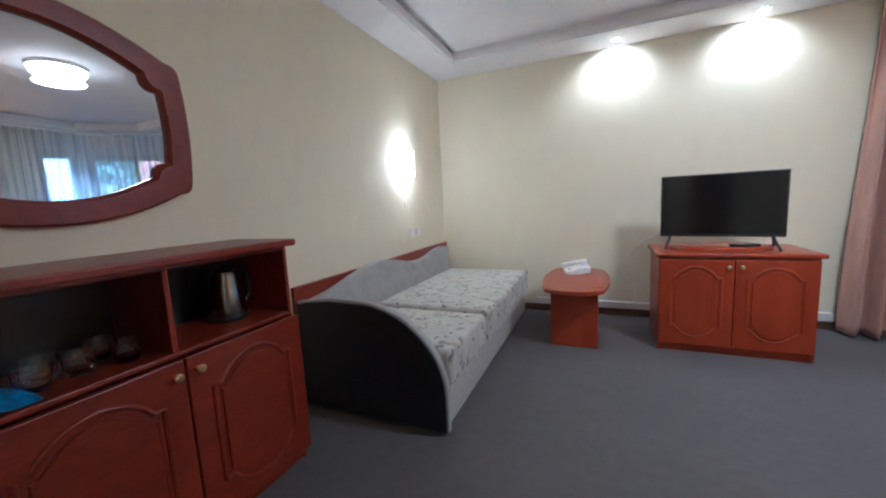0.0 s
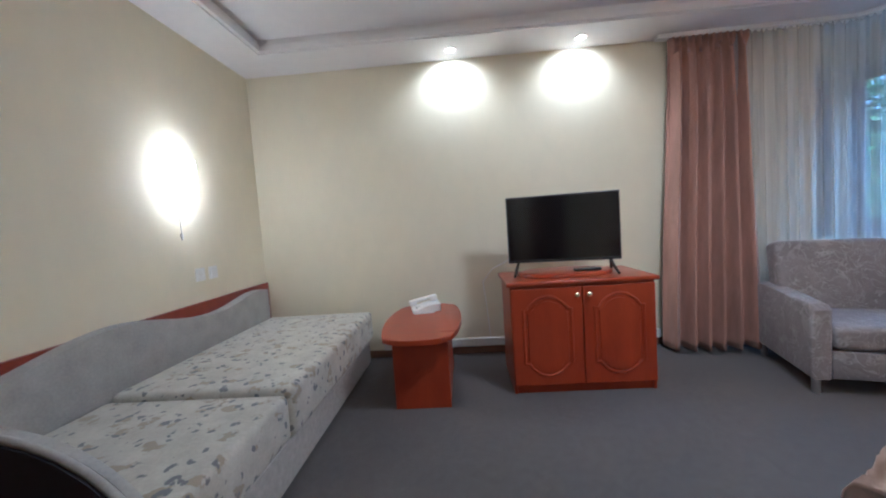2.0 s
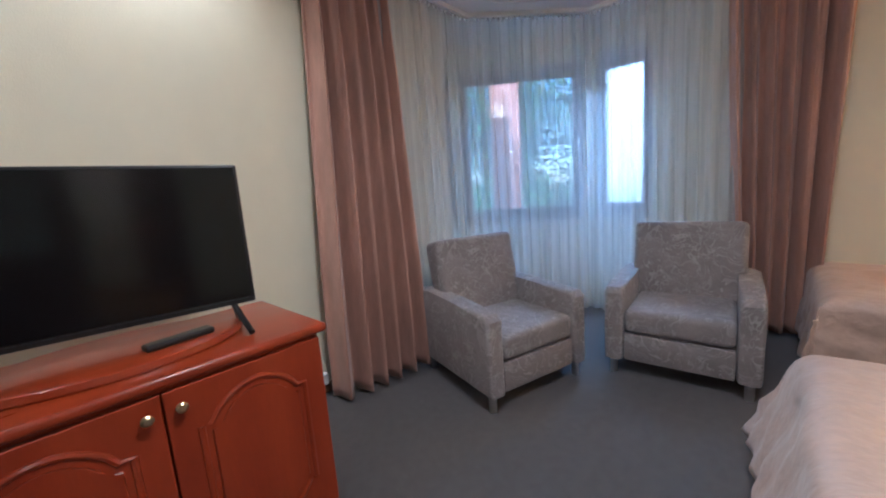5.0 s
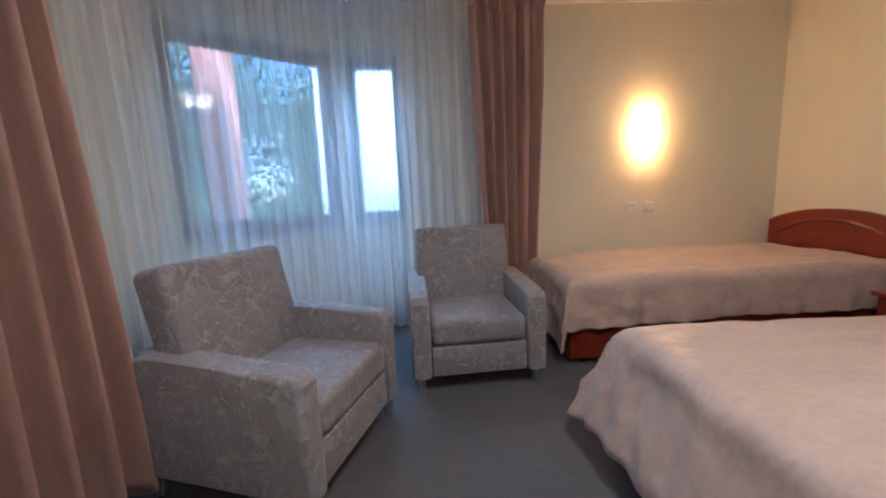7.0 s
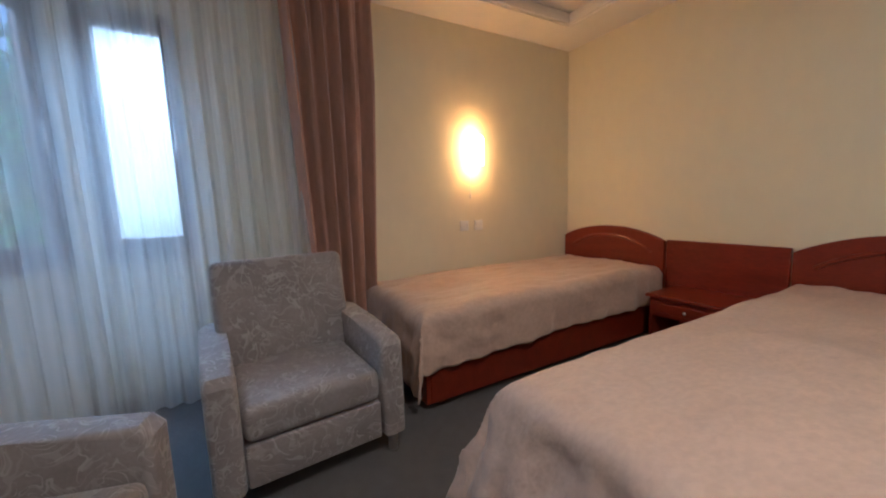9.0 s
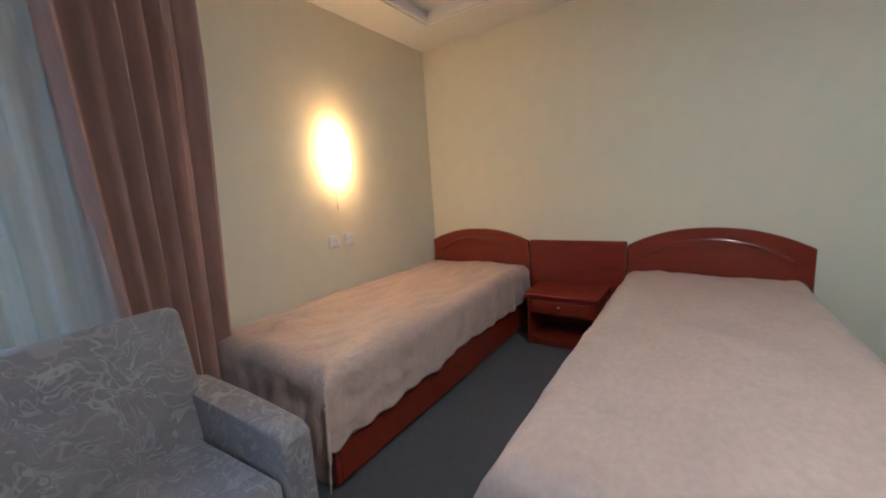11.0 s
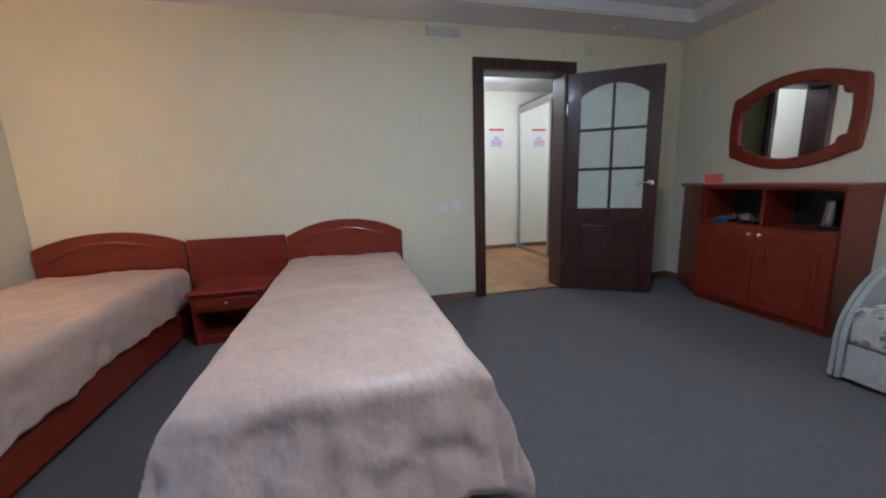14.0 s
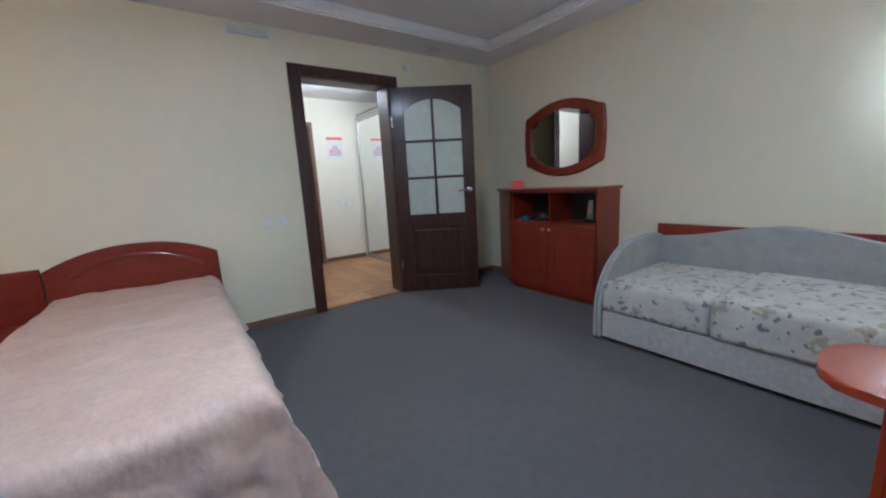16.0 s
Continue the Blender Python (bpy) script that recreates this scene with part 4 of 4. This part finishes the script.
def bedspread(x0, x1, y0, y1, top, drop_l, drop_r, drop_f, seed, label, flare=0.05, head=1.0, tail=0.2):
    """A cloth laid over a bed: level on top, hanging with folds at two sides and the foot. drop_*: hanging lengths."""
    nx, ny = 96, 110
    r = 0.075
    rng = random.Random(seed)
    ph = [rng.uniform(0, 6.28) for _ in range(8)]
    w, l = x1 - x0, y1 - y0
    tot_x, tot_y = drop_l + w + drop_r, l + drop_f

    def fall(s, far):
        """Distance s past an edge: outward step and drop, over a rounded edge."""
        if s <= 0:
            return 0.0, 0.0
        a = min(s / r, math.pi / 2)
        out, dn = r * math.sin(a), r * (1 - math.cos(a))
        rest = max(0, s - r * math.pi / 2)
        return out + rest * flare * 1.6, dn + rest

    def at(u, v):
        s, t = u * tot_x - drop_l, v * tot_y
        share = head + (1 - head) * min(1, t / l) ** 2
        s = s * share if s < 0 else (w + (s - w) * share if s > w else s)
        x = min(max(s, r), w - r)
        ol, dl = fall(-(s - r), 0)
        orr, dr = fall(s - (w - r), 0)
        of, df = fall(t - (l - r), 0)
        y = min(t, l - r)
        side, dside = (-ol + orr), max(dl, dr)
        dz = max(dside, df)
        corner = min(dside, df)
        # folds
        hang = min(1.0, dz / 0.12)
        wob = 0.011 * math.sin(t * 17 + ph[0] + 1.5 * math.sin(3 * t)) + 0.008 * math.sin(t * 39 + ph[1])
        wof = 0.010 * math.sin(s * 19 + ph[2] + 1.3 * math.sin(4 * s)) + 0.007 * math.sin(s * 43 + ph[3])
        fade_s, fade_f = 1 - min(1, df / 0.12), 1 - min(1, dside / 0.12)
        sx = side + (fade_s * wob * hang * min(1, dside / 0.25) * (1 if orr > 0 else -1) if dside > 0 else 0)
        if v > 0.972:
            of += 0.004
        sy = of + (fade_f * wof * hang * min(1, df / 0.25) if df > 0 else 0)
        rumple = noise.noise(Vector((s * 7, t * 7, seed + 5.0 + dz * 6))) + 0.6 * noise.noise(Vector((s * 17, t * 15, seed + 7.0 + dz * 10)))
        if dside > 0:
            sx += 0.016 * rumple * min(1, dside / 0.2) * (1 if orr > 0 else -1)
        if df > 0:
            sy += 0.016 * rumple * min(1, df / 0.2)
        crumple = 0.013 * noise.noise(Vector((s * 3.4, t * 4, seed))) + 0.008 * noise.noise(Vector((s * 13, t * 7, seed + 3.0)))
        z = top - dz + crumple * (1 - 0.5 * hang) + 0.006 * (1 - hang) * math.sin(9 * s + 6 * t + 2.5 * noise.noise(Vector((s * 2, t * 2, seed + 9.0))) + ph[5]) + 0.004 * math.sin(t * 2.6 + ph[4])
        z -= tail * corner
        return Vector((x0 + x + sx + (0.12 * corner if orr > 0 else -0.12 * corner), y0 + y + sy + 0.12 * corner, max(z, 0.018 + 0.01 * noise.noise(Vector((s * 9, t * 9, 0))))))
    ob = Build().sheet(nx, ny, at).done("bedspread", COVER, smooth=True)
    md = ob.modifiers.new("thick", 'SOLIDIFY')
    md.thickness, md.offset = 0.006, -1
    return tagged(ob, label, "bedspread", "bedspreads")


bed(4.53, 5.465, 2.02, "mahogany single bed against the wall, made", 0.70, 0.80)
bed(2.88, 3.81, 2.11, "mahogany single bed in the middle, made", 0.69, 0.81)
bedspread(4.52, 5.45, 0.07, 2.07, 0.52, 0.265, 0.02, 0.38, 2, "salmon-beige satin bedspread on the bed by wall", 0.03, 0.88, 0.0)
bedspread(2.90, 3.83, 0.07, 2.17, 0.515, 0.25, 0.25, 0.345, 7, "pinkish-beige satin bedspread reaching near the floor", 0.17, 0.9, 0.10)

e = thing("nightstand", pose(3.82, 0, 0), "mahogany nightstand with drawer, open shelf, back panel", "nightstand")
Build().box((0.0, 0.018, 0.10), (0.70, 0.042, 0.712), 0.005).done("back_panel", MAHOGANY, e)
Build().box((0.125, 0.045, 0.0), (0.143, 0.40, 0.365)).box((0.577, 0.045, 0.0), (0.595, 0.40, 0.365)).box((0.143, 0.045, 0.04), (0.577, 0.39, 0.058)).box((0.143, 0.045, 0.235), (0.577, 0.39, 0.250)).box((0.143, 0.37, 0.0), (0.577, 0.385, 0.04)).box((0.143, 0.045, 0.058), (0.577, 0.055, 0.235)).done("body", MAHOGANY, e)
Build().box((0.105, 0.043, 0.365), (0.615, 0.425, 0.388), 0.007, 2).done("top", MAHOGANY, e)
Build().box((0.127, 0.385, 0.245), (0.593, 0.405, 0.360), 0.006).box((0.17, 0.40, 0.268), (0.55, 0.411, 0.338), 0.006).done("drawer", MAHOGANY, e)
Build().lathe([(0.006, 0.41), (0.012, 0.425), (0.012, 0.432), (0.006, 0.436)], at=(0.36, 0, 0.303), seg=14, axis=1).done("knob", CHROME, e, True)


# ---- curtains ----
def drape(name, top, bottom, z0, z1, folds, depth, mat, label, group, seed, thick=0.004, nz=40, waist=0.0, pleat=False):
    """A hanging cloth with folds, from one line of points at its top to one at its foot."""
    rng = random.Random(seed)
    ph = [rng.uniform(0, 6.28) for _ in range(6)]

    def along(line, u):
        seg = [(Vector(q) - Vector(p)).length for p, q in zip(line, line[1:])]
        s = u * sum(seg)
        for (p, q), k in zip(zip(line, line[1:]), seg):
            if s <= k or (p, q) == (line[-2], line[-1]):
                d = (Vector(q) - Vector(p))
                return Vector(p) + d * (s / k), Vector((-d.y, d.x)).normalized()
            s -= k

    def at(u, v):
        (a, na), (b_, nb) = along(top, u), along(bottom, u)
        h = v
        e_ = h * h * (3 - 2 * h)
        p = a.lerp(b_, e_)
        nrm = na.lerp(nb, h)
        amp = depth * (0.55 + 0.45 * min(1, 4 * h))
        k = folds * 2 * math.pi
        f = math.sin(k * u + ph[0] + 0.8 * math.sin(5 * u + ph[1]) + 0.5 * h * math.sin(9 * u + ph[2]))
        f += 0.35 * math.sin(2.3 * k * u + ph[3]) * (1 - 0.6 * h)
        if pleat and h < 0.05:
            f = 0.8 * math.sin(2 * k * u + ph[0])
        p = p + nrm * amp * f
        z = z1 + (z0 - z1) * h + 0.012 * math.sin(4 * u + ph[4]) * h + (0.012 * math.sin(2 * k * u) if v == 0 else 0)
        return Vector((p.x, p.y, z))
    ob = Build().sheet(max(60, int(folds * 14)), nz, at).done(name, mat, smooth=True)
    if thick:
        md = ob.modifiers.new("thick", 'SOLIDIFY')
        md.thickness = thick
    return tagged(ob, label, "curtain", group)


drape("curtain", [(3.30, 4.03), (3.86, 4.01)], [(3.17, 3.95), (3.80, 3.82)], 0.035, 2.335, 6.0, 0.06, DRAPE, "dusty rose floor-length curtain gathered in folds", "rose curtains", 3, pleat=True)
drape("curtain", [(5.16, 2.50), (5.22, 1.97)], [(5.26, 2.42), (5.38, 2.00)], 0.05, 2.335, 5.5, 0.055, DRAPE, "dusty rose floor-length curtain gathered in folds", "rose curtains", 5, pleat=True)
drape("net_curtain", [(3.74, 4.03), (4.57, 4.00), (5.25, 3.35), (5.21, 2.42)], [(3.76, 4.03), (4.57, 4.00), (5.25, 3.35), (5.22, 2.40)], 0.05, 2.33, 34, 0.018, VOILE, "white sheer voile curtain across the window bay", "net curtain", 8, thick=0, nz=8)
e = thing("curtain_rail", pose(0, 0, 0), "white double curtain rail under ceiling border", "curtain rail")
for off in (0.0, 0.06):
    pts = [(3.22, 4.02 + off * 0.7), (4.57 + off * 0.4, 3.98 + off * 0.7), (5.22 + off, 3.33 + off * 0.4), (5.17 + off, 1.96)]
    b = Build()
    for p, q in zip(pts, pts[1:]):
        d = Vector(q) - Vector(p)
        b.box((-0.01, -0.011, 2.336), (d.length + 0.01, 0.011, 2.368), 0.003, 1, m=Matrix.Translation((p[0], p[1], 0)) @ Matrix.Rotation(math.atan2(d.y, d.x), 4, 'Z'))
    b.done("track", WHITE, e)

# ---- outside ----
structure(Build().box((-60, -60, -3.4), (90, 90, -3.2), 0).done("ground", GRASS), "grassy ground below the windows", "ground")
tagged(Build().box((6.35, 4.75, -3.2), (6.62, 5.02, 3.2), 0.01).done("balcony_post", TERRACOTTA), "terracotta rendered post outside the window", "post")
tagged(Build().box((6.9, -3.0, -3.2), (8.3, 4.05, 4.5), 0.01).done("neighbouring_wall", RENDERWHITE), "pale rendered wing of the building outside", "building")


def tree(at, height, seed):
    rng = random.Random(seed)
    e = thing("tree", pose(*at), "leafy green tree seen through the window", "tree", "trees outside")
    b = Build()
    b.tube([(0, 0, 0), (0.08, 0.05, height * 0.3), (-0.05, 0.1, height * 0.65), (0.05, 0, height * 0.95)], 0.13, 8)
    limbs = []
    for k in range(16):
        z = height * rng.uniform(0.25, 0.92)
        a, r = rng.uniform(0, 6.28), height * rng.uniform(0.12, 0.26) * (1.15 - z / height)
        tip = Vector((r * math.cos(a), r * math.sin(a), z + 0.3 * r))
        b.tube([(0, 0, z - 0.3), tip * 0.5 + Vector((0, 0, 0.5 * z - 0.05)), tip], 0.03, 5)
        limbs.append(tip)
    b.done("trunk", BARK, e, True)
    vs, fs = [], []
    for tip in limbs:
        for _ in range(500):
            c = tip * rng.uniform(0.45, 1.1) + Vector((0, 0, tip.z * 0)) + Vector([rng.gauss(0, 0.62) for _ in range(3)])
            c.z = tip.z + rng.gauss(0, 0.5)
            u = Vector([rng.gauss(0, 1) for _ in range(3)]).normalized()
            w = u.orthogonal().normalized()
            s = rng.uniform(0.055, 0.105)
            i = len(vs)
            vs += [c - u * s, c + w * s * 0.45, c + u * s, c - w * s * 0.45]
            fs.append((i, i + 1, i + 2, i + 3))
    me = bpy.data.meshes.new("foliage")
    me.from_pydata([tuple(v) for v in vs], [], fs)
    me.materials.append(GREEN)
    ob = new("foliage", me)
    ob.parent = e
    tagged(ob, kind="stuff")
    return e


t1 = tree((11.0, 7.2, -3.2), 8.5, 1)
for x, y, r, s in ((9.8, 9.8, 70, 1), (13.0, 9.8, 150, 1), (12.0, 13.5, 20, 1), (17.0, 11.0, 100, 1), (14.5, 6.2, 230, 1), (9.0, 13.0, 310, 1), (18.0, 7.5, 40, 1), (22.0, 14.0, 200, 1), (19.0, 18.0, 280, 1), (24.0, 9.0, 330, 1), (15.5, 16.5, 120, 1)):
    copy_thing(t1, pose(x, y, -3.2, 0, 0, r))

# ---- hall laminate, plank by plank ----
random.seed(11)
wplank = 0.19
x = HALL_X0 - 0.05
while x < HALL_X1:
    y = HALL_Y - random.uniform(0.0, 0.9)
    while y < -0.03:
        y1 = min(y + 1.2, -0.03)
        lo = max(y, HALL_Y)
        if y1 - lo > 0.05:
            Build().box((x + 0.001, lo + 0.001, -0.012), (min(x + wplank, HALL_X1) - 0.001, y1 - 0.001, 0.0), 0.0012, 1).done("plank", LAMINATE, hf)
        y += 1.2
    x += wplank
